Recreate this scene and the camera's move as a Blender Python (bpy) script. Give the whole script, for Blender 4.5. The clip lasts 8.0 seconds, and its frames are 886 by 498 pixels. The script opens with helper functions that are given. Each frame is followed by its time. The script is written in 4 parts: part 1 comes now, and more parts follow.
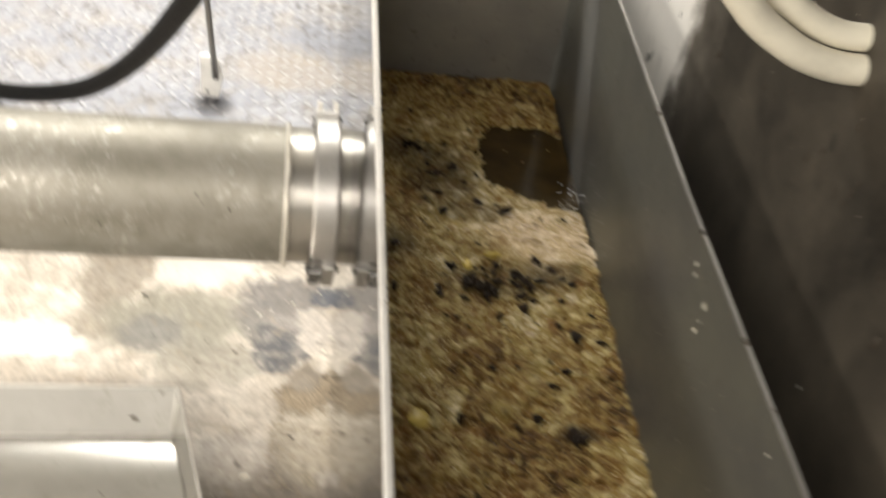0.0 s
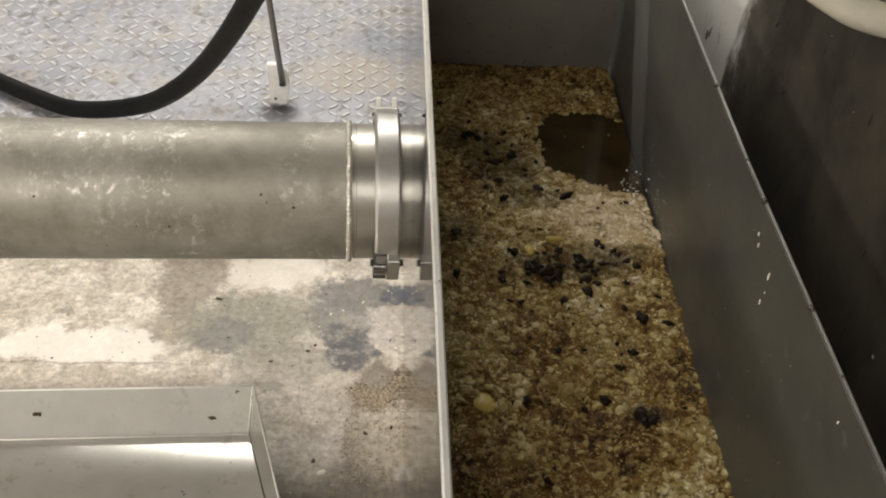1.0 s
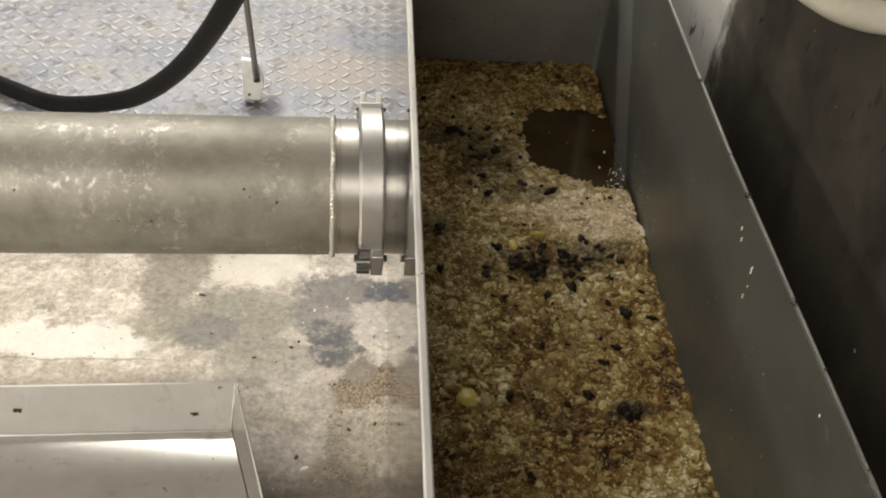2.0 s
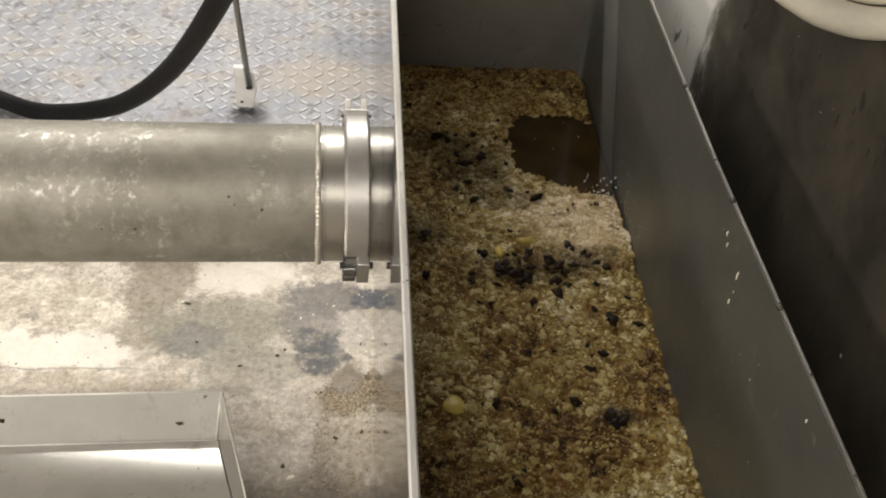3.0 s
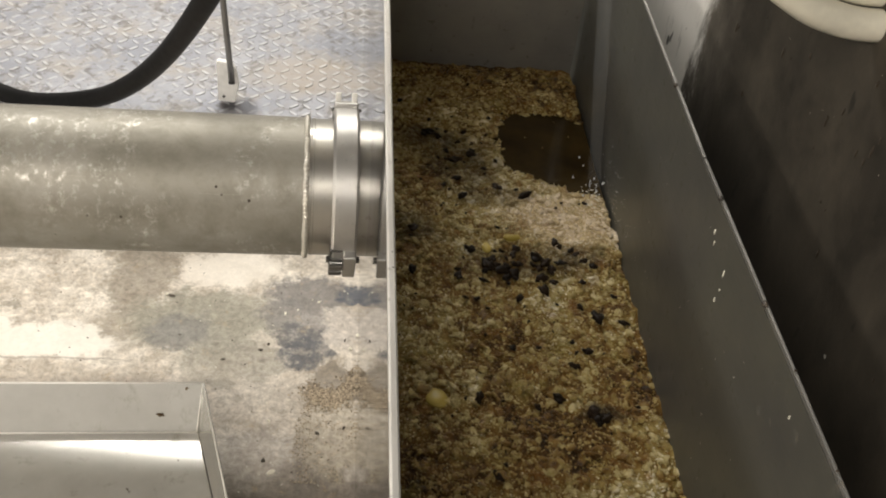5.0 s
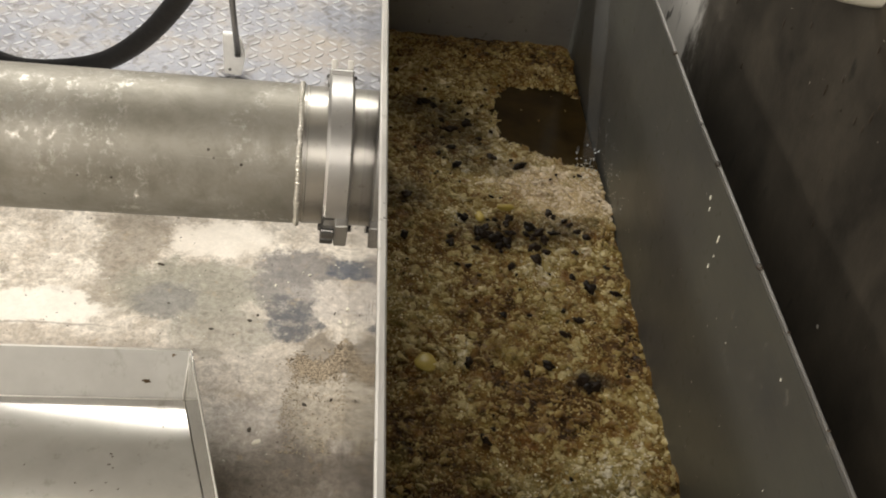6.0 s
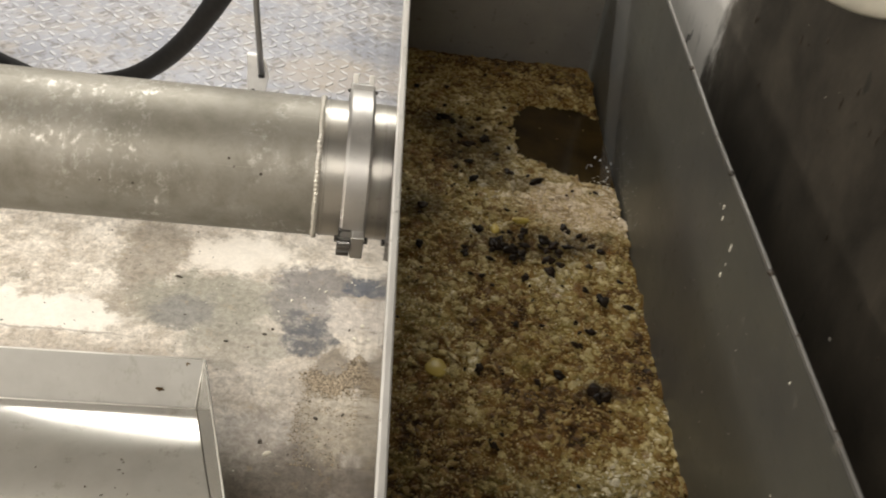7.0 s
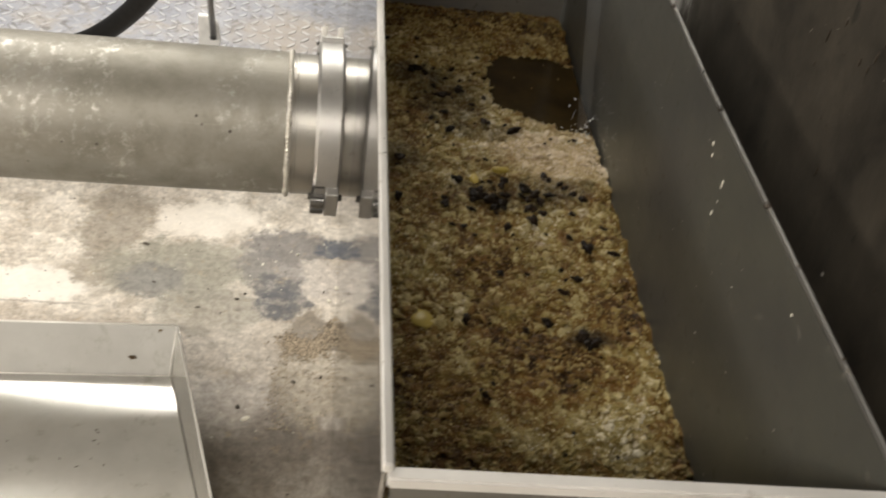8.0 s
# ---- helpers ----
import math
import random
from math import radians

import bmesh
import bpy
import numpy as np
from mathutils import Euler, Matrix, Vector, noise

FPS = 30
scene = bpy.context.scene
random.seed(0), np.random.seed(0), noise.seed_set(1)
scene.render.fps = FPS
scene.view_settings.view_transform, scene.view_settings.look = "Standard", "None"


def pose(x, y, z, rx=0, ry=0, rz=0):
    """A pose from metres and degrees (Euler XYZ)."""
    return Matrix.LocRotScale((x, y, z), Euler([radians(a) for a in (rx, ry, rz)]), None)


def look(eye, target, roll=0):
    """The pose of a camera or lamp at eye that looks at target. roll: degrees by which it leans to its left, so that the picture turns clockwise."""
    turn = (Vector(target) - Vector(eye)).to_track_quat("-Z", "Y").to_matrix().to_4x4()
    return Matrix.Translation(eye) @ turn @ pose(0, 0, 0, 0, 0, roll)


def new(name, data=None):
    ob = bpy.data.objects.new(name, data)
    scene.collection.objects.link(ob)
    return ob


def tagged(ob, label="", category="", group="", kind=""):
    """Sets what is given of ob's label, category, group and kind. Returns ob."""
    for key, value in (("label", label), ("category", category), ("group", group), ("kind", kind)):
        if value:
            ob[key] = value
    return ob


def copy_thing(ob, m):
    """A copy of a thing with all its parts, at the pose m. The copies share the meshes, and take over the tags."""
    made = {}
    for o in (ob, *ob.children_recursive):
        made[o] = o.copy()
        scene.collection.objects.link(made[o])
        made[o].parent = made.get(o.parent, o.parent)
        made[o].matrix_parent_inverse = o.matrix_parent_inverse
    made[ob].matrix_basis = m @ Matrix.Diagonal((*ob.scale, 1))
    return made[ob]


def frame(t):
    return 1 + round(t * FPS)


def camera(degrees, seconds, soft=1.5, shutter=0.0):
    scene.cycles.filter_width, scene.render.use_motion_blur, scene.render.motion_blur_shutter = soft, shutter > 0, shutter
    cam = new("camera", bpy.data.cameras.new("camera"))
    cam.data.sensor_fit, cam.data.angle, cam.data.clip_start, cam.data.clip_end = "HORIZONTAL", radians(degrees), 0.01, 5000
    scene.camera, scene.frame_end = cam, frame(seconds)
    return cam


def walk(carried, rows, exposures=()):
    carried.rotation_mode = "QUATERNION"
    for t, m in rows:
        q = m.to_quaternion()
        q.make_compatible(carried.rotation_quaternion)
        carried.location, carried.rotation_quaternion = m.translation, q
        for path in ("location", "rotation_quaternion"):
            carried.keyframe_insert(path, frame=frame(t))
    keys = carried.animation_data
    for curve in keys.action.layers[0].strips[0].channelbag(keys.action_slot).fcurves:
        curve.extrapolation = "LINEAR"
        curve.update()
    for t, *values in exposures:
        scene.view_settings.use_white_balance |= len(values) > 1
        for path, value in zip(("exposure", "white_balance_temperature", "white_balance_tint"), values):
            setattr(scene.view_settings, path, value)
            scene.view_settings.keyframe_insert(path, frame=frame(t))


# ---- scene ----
cam = camera(47.9, 8.0, soft=1.9, shutter=1.0)
PATH = [
    (0, (-0.076, -0.294, 1.438), (0.205, 1.183, 0.119), 10.6),
    (0.1, (-0.07, -0.285, 1.428), (0.179, 1.209, 0.121), 8.8),
    (0.2, (-0.06, -0.293, 1.412), (0.167, 1.211, 0.114), 7.9),
    (0.5, (-0.058, -0.311, 1.416), (0.102, 1.187, 0.1), 6.4),
    (1, (-0.053, -0.312, 1.422), (0.072, 1.182, 0.097), 4.2),
    (1.5, (-0.051, -0.314, 1.419), (0.087, 1.176, 0.092), 4.6),
    (3, (-0.048, -0.31, 1.412), (0.131, 1.19, 0.1), 5.4),
    (3.5, (-0.047, -0.311, 1.414), (0.143, 1.193, 0.11), 5.6),
    (4, (-0.046, -0.313, 1.404), (0.152, 1.195, 0.107), 6.4),
    (5.3, (-0.047, -0.323, 1.392), (0.16, 1.182, 0.09), 8.1),
    (5.5, (-0.044, -0.332, 1.371), (0.166, 1.167, 0.065), 8.7),
    (6, (-0.043, -0.332, 1.364), (0.176, 1.166, 0.057), 9.4),
    (6.5, (-0.04, -0.339, 1.373), (0.157, 1.179, 0.086), 8.7),
    (7, (-0.033, -0.361, 1.341), (0.139, 1.188, 0.088), 9.7),
    (7.3, (-0.034, -0.359, 1.312), (0.163, 1.207, 0.083), 11.2),
    (7.4, (-0.05, -0.335, 1.311), (0.225, 1.216, 0.078), 11.8),
    (7.5, (-0.044, -0.339, 1.309), (0.239, 1.207, 0.072), 11.2),
    (7.7, (-0.046, -0.351, 1.298), (0.229, 1.179, 0.04), 11.0),
    (8, (-0.054, -0.354, 1.302), (0.202, 1.154, 0.014), 10.0),
]
walk(cam, [(t, look(eye, target, roll)) for t, eye, target, roll in PATH],
     exposures=[(0.0, 0.45), (0.3, 0.02), (0.5, -0.18), (1.0, -0.20), (1.6, -0.10), (3.0, -0.08), (7.0, -0.06), (7.5, -0.12), (8.0, -0.03)])

# ---- world and lamps ----
world = bpy.data.worlds.new("world")
scene.world = world
world.use_nodes = True
world.node_tree.nodes["Background"].inputs[0].default_value = (0.9, 0.95, 1.0, 1)
world.node_tree.nodes["Background"].inputs[1].default_value = 0.02


def area_lamp(name, eye, target, sx, sy, watts, colour, turn=0.0):
    d = bpy.data.lights.new(name, "AREA")
    d.shape, d.size, d.size_y, d.energy, d.color = "RECTANGLE", sx, sy, watts, colour
    ob = new(name, d)
    ob.matrix_world = Matrix.Translation(eye) @ Matrix.Rotation(radians(turn), 4, "Z") @ Matrix.Translation(-Vector(eye)) @ look(eye, target)
    return ob


LAMP_A = (-0.65, 3.05, 2.42)
LAMP_B = (-3.40, -1.20, 2.42)
LAMP_D = (-1.5, 2.03, 2.42)
LAMP_C = (-1.05, -1.50, 2.42)
area_lamp("tube_light_far", LAMP_A, (-0.65, 3.051, 0), 1.8, 0.70, 94, (1.0, 0.96, 0.89), -6.7)
area_lamp("tube_light_middle", LAMP_D, (-1.5, 2.031, 0), 1.0, 0.36, 8, (1.0, 0.95, 0.88))
area_lamp("tube_light_side", LAMP_B, (-3.0, -0.8, 0), 1.1, 1.4, 226, (1.0, 0.94, 0.85))
# added fill from behind the camera, lifts the pipe's front and the pan
area_lamp("tube_light_near", LAMP_C, (-1.05, -1.499, 0), 2.0, 0.45, 74, (1.0, 0.93, 0.84))


# ---- materials ----
class Mat:
    """A small node builder."""

    def __init__(self, name):
        self.m = bpy.data.materials.new(name)
        self.m.use_nodes = True
        self.t = self.m.node_tree
        self.b = self.t.nodes["Principled BSDF"]
        tc = self.t.nodes.new("ShaderNodeTexCoord")
        self.co = tc.outputs["Object"]

    def node(self, kind, **inputs):
        n = self.t.nodes.new(kind)
        for k, v in inputs.items():
            self.put(n.inputs[k.replace("_", " ")], v)
        return n

    def put(self, socket, v):
        if isinstance(v, bpy.types.NodeSocket):
            self.t.links.new(v, socket)
        else:
            socket.default_value = v

    def world_co(self):
        return self.node("ShaderNodeNewGeometry").outputs["Position"]

    def scaled(self, co, s, shift=(0, 0, 0)):
        n = self.node("ShaderNodeMapping", Vector=co, Scale=s, Location=shift)
        return n.outputs[0]

    def noise(self, co, scale, detail=4, rough=0.55, distort=0.0):
        n = self.node("ShaderNodeTexNoise", Vector=co, Scale=scale, Detail=detail, Roughness=rough, Distortion=distort)
        return n.outputs["Fac"]

    def voronoi(self, co, scale, out="Distance"):
        return self.node("ShaderNodeTexVoronoi", Vector=co, Scale=scale).outputs[out]

    def ramp(self, fac, *stops):
        n = self.node("ShaderNodeValToRGB", Fac=fac)
        e = n.color_ramp.elements
        while len(e) < len(stops):
            e.new(0.5)
        for el, (p, c) in zip(e, stops):
            el.position = p
            el.color = (c, c, c, 1) if not isinstance(c, tuple) else (*c, 1)
        return n.outputs[0]

    def mix(self, fac, a, b, blend="MIX"):
        n = self.t.nodes.new("ShaderNodeMix")
        n.data_type, n.blend_type = "RGBA", blend
        self.put(n.inputs[0], fac)
        self.put(n.inputs[6], (*a, 1) if isinstance(a, tuple) else a)
        self.put(n.inputs[7], (*b, 1) if isinstance(b, tuple) else b)
        return n.outputs[2]

    def math(self, op, a, b=0.0, c=0.0, clamp=False):
        n = self.t.nodes.new("ShaderNodeMath")
        n.operation, n.use_clamp = op, clamp
        self.put(n.inputs[0], a)
        self.put(n.inputs[1], b)
        self.put(n.inputs[2], c)
        return n.outputs[0]

    def blob(self, co, x, y, rx, ry, soft=0.45, wobble=0.35, scale=9.0):
        """A patch on a level surface: 1 inside an uneven oval, 0 outside."""
        d = self.node("ShaderNodeMapping", Vector=co, Scale=(1 / rx, 1 / ry, 0), Location=(-x / rx, -y / ry, 0)).outputs[0]
        n = self.node("ShaderNodeVectorMath", Vector=d)
        n.operation = "LENGTH"
        wob = self.math("MULTIPLY_ADD", self.noise(co, scale, 5, 0.6), 2 * wobble, -wobble)
        r = self.math("ADD", n.outputs["Value"], wob)
        k = self.node("ShaderNodeMapRange", Value=r)
        k.interpolation_type = "SMOOTHSTEP"
        for nm, v in (("From Min", 1 + soft / 2), ("From Max", 1 - soft / 2), ("To Min", 0.0), ("To Max", 1.0)):
            k.inputs[nm].default_value = v
        return k.outputs[0]

    def bump(self, height, strength, dist=0.002, prev=None):
        n = self.node("ShaderNodeBump", Height=height, Strength=strength, Distance=dist)
        if prev is not None:
            self.t.links.new(prev, n.inputs["Normal"])
        return n.outputs[0]

    def done(self, colour, rough, metal=0.0, normal=None, **extra):
        self.put(self.b.inputs["Base Color"], (*colour, 1) if isinstance(colour, tuple) else colour)
        self.put(self.b.inputs["Roughness"], rough)
        self.put(self.b.inputs["Metallic"], metal)
        if normal is not None:
            self.t.links.new(normal, self.b.inputs["Normal"])
        for k, v in extra.items():
            self.put(self.b.inputs[k.replace("_", " ")], v)
        return self.m


def brushed_steel(name, tone=0.5, rough=0.3, grain=(3, 90, 3), dirt=0.35, tint=(1.0, 0.98, 0.94), relief=0.05, metal=0.96, edge=1.0):
    m = Mat(name)
    p = m.world_co()
    lines = m.noise(m.scaled(p, grain), 6, 3, 0.6)
    cloud = m.noise(p, 5, 5, 0.6)
    spots = m.ramp(m.noise(p, 60, 3, 0.6), (0.62, 0.0), (0.72, 1.0))
    c = m.mix(m.ramp(cloud, (0.35, 0.0), (0.7, 1.0)), tuple(tone * k for k in tint), tuple(tone * 0.72 * k for k in (0.98, 0.95, 0.9)))
    c = m.mix(m.math("MULTIPLY", spots, dirt), c, (0.16, 0.13, 0.09))
    r = m.math("MULTIPLY_ADD", lines, 0.14, rough - 0.07)
    r = m.math("MULTIPLY_ADD", cloud, 0.16, r)
    r = m.math("MULTIPLY_ADD", spots, 0.2, r)
    n = m.bump(lines, relief, 0.001)
    return m.done(c, r, m.math("MULTIPLY_ADD", spots, -0.5 * dirt, metal), n, Specular_Tint=(edge, edge, edge, 1))


def pale_steel(name, rough, metal, tone):
    """Steel under a thin pale film of grease and scale."""
    m = Mat(name)
    p = m.world_co()
    cloud, fine = m.noise(p, 8, 6, 0.62), m.noise(p, 90, 4, 0.65)
    c = m.mix(m.ramp(cloud, (0.35, 0.0), (0.7, 1.0)), tuple(tone * k for k in (1, 0.98, 0.92)), tuple(tone * 0.82 * k for k in (1, 0.97, 0.90)))
    stain = m.ramp(m.noise(m.scaled(p, (1, 1, 0.3)), 28, 5, 0.7), (0.58, 0.0), (0.72, 1.0))
    c = m.mix(m.math("MULTIPLY", stain, 0.6), c, (0.30, 0.28, 0.23))
    r = m.math("MULTIPLY_ADD", cloud, 0.10, rough - 0.04)
    r = m.math("MULTIPLY_ADD", stain, 0.12, r)
    return m.done(c, r, metal, m.bump(fine, 0.03, 0.001))


def dull_pipe_metal():
    m = Mat("dull_stainless_pipe")
    p = m.world_co()
    cloud = m.noise(p, 7, 6, 0.62)
    mid = m.noise(p, 24, 6, 0.7, 0.3)
    fine = m.noise(p, 140, 4, 0.6)
    marks = m.math("MULTIPLY", m.ramp(m.noise(m.scaled(p, (1.2, 1, 0.9)), 70, 6, 0.8, 0.15), (0.52, 0.0), (0.64, 1.0)),
                   m.ramp(m.noise(p, 9, 2), (0.48, 0.0), (0.58, 1.0)))
    c = m.mix(m.ramp(cloud, (0.3, 0.0), (0.75, 1.0)), (0.345, 0.328, 0.288), (0.23, 0.216, 0.178))
    c = m.mix(m.math("MULTIPLY", m.ramp(mid, (0.45, 0.0), (0.7, 1.0)), 0.5), c, (0.17, 0.158, 0.122))
    c = m.mix(m.math("MULTIPLY", marks, 0.33), c, (0.74, 0.73, 0.68))
    pits = m.ramp(m.voronoi(p, 26), (0.04, 1.0), (0.075, 0.0))
    c = m.mix(m.math("MULTIPLY", pits, m.ramp(m.noise(p, 21, 2), (0.48, 0.0), (0.53, 1.0))), c, (0.05, 0.04, 0.03))
    scratch = m.ramp(m.noise(m.scaled(p, (1.2, 30, 30)), 5, 3, 0.6), (0.66, 0.0), (0.70, 1.0))
    c = m.mix(m.math("MULTIPLY", scratch, 0.1), c, (0.62, 0.60, 0.54))
    r = m.math("MULTIPLY_ADD", fine, 0.18, 0.40)
    r = m.math("MULTIPLY_ADD", mid, 0.14, r)
    r = m.math("MULTIPLY_ADD", marks, -0.26, r)
    n = m.bump(fine, 0.15, 0.001)
    n = m.bump(m.noise(m.scaled(p, (0.7, 1, 1)), 60, 5, 0.65), 0.22, 0.003, n)
    return m.done(c, r, 0.62, n)


def concrete_floor():
    m = Mat("stained_concrete")
    p = m.world_co()
    n1, n2, n3 = m.noise(p, 3.2, 6, 0.65), m.noise(p, 14, 8, 0.72, 0.2), m.noise(p, 130, 5, 0.7)
    n4 = m.noise(p, 34, 8, 0.75, 0.2)
    c = m.mix(m.ramp(n1, (0.34, 0.0), (0.62, 1.0)), (0.60, 0.54, 0.47), (0.79, 0.735, 0.655))
    c = m.mix(m.math("MULTIPLY", m.ramp(n2, (0.44, 0.0), (0.62, 1.0)), 0.8), c, (0.38, 0.325, 0.26))
    c = m.mix(m.math("MULTIPLY", m.ramp(n4, (0.48, 0.0), (0.64, 1.0)), 0.6), c, (0.31, 0.27, 0.215))
    c = m.mix(m.math("MULTIPLY", m.ramp(n3, (0.5, 0.0), (0.72, 1.0)), 0.5), c, (0.30, 0.26, 0.20))
    # warped place, so that stains get ragged rims
    off = m.node("ShaderNodeVectorMath", Vector=m.node("ShaderNodeTexNoise", Vector=p, Scale=22.0, Detail=6.0, Roughness=0.7).outputs["Color"])
    off.operation = "MULTIPLY_ADD"
    off.inputs[1].default_value, off.inputs[2].default_value = (0.11, 0.11, 0), (-0.055, -0.055, 0)
    add = m.node("ShaderNodeVectorMath", Vector=p)
    m.t.links.new(off.outputs[0], add.inputs[1])
    q = add.outputs[0]
    wet = 0.0
    blotch = m.ramp(m.noise(p, 48, 6, 0.7, 0.3), (0.36, 0.55), (0.54, 1.0))
    for x, y, rx, ry, k, tone in (
            (-0.44, 1.18, 0.065, 0.12, 0.80, (0.27, 0.23, 0.175)), (-0.41, 1.04, 0.09, 0.05, 0.62, (0.33, 0.29, 0.23)), (-0.30, 1.06, 0.15, 0.075, 0.88, (0.29, 0.275, 0.22)),
            (-0.345, 1.030, 0.060, 0.05, 0.85, (0.20, 0.19, 0.17)), (-0.24, 0.96, 0.10, 0.06, 0.75, (0.31, 0.29, 0.24)), (-0.26, 1.115, 0.10, 0.03, 0.6, (0.33, 0.31, 0.25)),
            (-0.30, 0.88, 0.20, 0.06, 0.35, (0.46, 0.41, 0.35)), (-0.58, 0.91, 0.16, 0.035, 0.5, (0.44, 0.38, 0.31)),
            (-0.105, 1.145, 0.088, 0.052, 0.88, (0.155, 0.14, 0.13)), (-0.135, 1.085, 0.06, 0.04, 0.75, (0.19, 0.175, 0.165)),
            (-0.045, 1.055, 0.055, 0.05, 0.6, (0.47, 0.43, 0.40)),
            (-0.122, 1.035, 0.042, 0.034, 0.92, (0.075, 0.072, 0.075)), (-0.108, 0.985, 0.048, 0.036, 0.95, (0.06, 0.062, 0.070)),
            (-0.017, 1.143, 0.034, 0.027, 0.95, (0.055, 0.065, 0.088)),
            # these two are shade on the floor beside the trough, painted in
            (-0.15, 0.70, 0.20, 0.11, 0.6, (0.25, 0.22, 0.19)), (-0.06, 0.60, 0.16, 0.12, 0.65, (0.14, 0.12, 0.10)),
            (-0.668, 1.09, 0.018, 0.012, 0.75, (0.25, 0.22, 0.17)), (-0.561, 1.039, 0.034, 0.006, 0.75, (0.22, 0.19, 0.15)),
            (-0.045, 0.918, 0.055, 0.040, 0.8, (0.18, 0.145, 0.10)), (-0.050, 0.79, 0.058, 0.085, 0.6, (0.36, 0.315, 0.235))):
        k2 = m.math("MULTIPLY", m.blob(q, x, y, rx, ry, 0.42, 0.5, 22.0), k)
        if tone[0] < 0.10:
            k2 = m.math("MULTIPLY", k2, blotch)
        c = m.mix(k2, c, tone)
        # damp tones turn smoother; the painted shade patches pass here too
        if tone[0] < 0.26:
            wet = m.math("MAXIMUM", wet, k2)
    # fine mottling over clean and stained parts alike
    fleck = m.noise(p, 75, 8, 0.78, 0.5)
    c = m.mix(0.75, c, m.ramp(fleck, (0.34, (0.54, 0.515, 0.48)), (0.5, (0.98, 0.97, 0.95)), (0.66, (1.42, 1.40, 1.36))), "MULTIPLY")
    ochre = m.math("MULTIPLY", m.ramp(m.noise(m.scaled(p, (1, 1, 1), (4, 9, 0)), 30, 6, 0.72), (0.58, 0.0), (0.68, 1.0)), 0.45)
    c = m.mix(ochre, c, (0.42, 0.31, 0.18))
    bright = m.math("MULTIPLY", m.blob(q, -0.61, 1.005, 0.17, 0.046, 0.3, 0.4, 14.0), 0.75)
    c = m.mix(bright, c, (0.88, 0.835, 0.755))
    c = m.mix(m.math("MULTIPLY", m.blob(q, -0.27, 1.215, 0.095, 0.055, 0.35, 0.35, 14.0), 0.7), c, (0.85, 0.79, 0.70))
    crack = m.ramp(m.math("ABSOLUTE", m.math("ADD", m.math("SUBTRACT", m.node("ShaderNodeSeparateXYZ", Vector=p).outputs[1], 0.985),
                                              m.math("MULTIPLY", m.noise(p, 5, 5, 0.7), 0.06))), (0.0, 1.0), (0.0026, 0.0))
    west = m.blob(p, -0.75, 0.95, 0.32, 0.2, 0.2, 0.1)
    c = m.mix(m.math("MULTIPLY", m.math("MULTIPLY", crack, west), 0.6), c, (0.16, 0.13, 0.10))
    worn = m.ramp(m.node("ShaderNodeSeparateXYZ", Vector=p).outputs[2], (0.0009, 0.0), (0.0015, 1.0))
    c = m.mix(m.math("MULTIPLY", worn, 0.8), c, (0.66, 0.66, 0.68))
    r = m.math("MULTIPLY_ADD", n2, 0.3, 0.42)
    r = m.math("MULTIPLY_ADD", worn, -0.12, r)
    r = m.math("MULTIPLY_ADD", wet, -0.08, r)
    h = m.math("MULTIPLY_ADD", n3, 0.5, n2)
    return m.done(c, r, 0.0, m.bump(h, 0.4, 0.003))


def tread_metal():
    m = Mat("worn_tread_plate")
    p = m.world_co()
    n1, n2 = m.noise(p, 4, 5, 0.6), m.noise(p, 70, 5, 0.7)
    c = m.mix(m.ramp(n1, (0.35, 0.0), (0.65, 1.0)), (0.28, 0.29, 0.325), (0.38, 0.385, 0.415))
    grime = m.math("MULTIPLY", m.ramp(m.noise(p, 9, 7, 0.72, 0.5), (0.47, 0.0), (0.64, 1.0)), 0.7)
    c = m.mix(grime, c, (0.36, 0.325, 0.28))
    c = m.mix(m.math("MULTIPLY", m.ramp(n2, (0.5, 0.0), (0.7, 1.0)), 0.4), c, (0.30, 0.28, 0.26))
    mott = m.math("MULTIPLY", m.ramp(m.noise(p, 30, 6, 0.7, 0.8), (0.52, 0.0), (0.62, 1.0)), 0.7)
    c = m.mix(mott, c, (0.15, 0.14, 0.13))
    # painted shadow on the tread plate beneath the rod's hanging end plate
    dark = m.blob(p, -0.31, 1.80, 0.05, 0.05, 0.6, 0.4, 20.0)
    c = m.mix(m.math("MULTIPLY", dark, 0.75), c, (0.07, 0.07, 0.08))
    brown = m.blob(p, -0.14, 1.98, 0.14, 0.09, 0.8, 0.45, 9.0)
    c = m.mix(m.math("MULTIPLY", brown, 0.5), c, (0.42, 0.36, 0.29))
    worn = m.ramp(m.node("ShaderNodeSeparateXYZ", Vector=p).outputs[2], (0.0009, 0.0), (0.0015, 1.0))
    c = m.mix(m.math("MULTIPLY", worn, 0.8), c, (0.66, 0.66, 0.68))
    r = m.math("MULTIPLY_ADD", n2, 0.3, 0.42)
    r = m.math("MULTIPLY_ADD", worn, -0.12, r)
    r = m.math("MULTIPLY_ADD", grime, 0.15, r)
    return m.done(c, r, m.math("MULTIPLY_ADD", grime, -0.4, 0.5), m.bump(m.noise(p, 25, 5, 0.7), 0.25, 0.004, m.bump(n2, 0.35, 0.0015)))


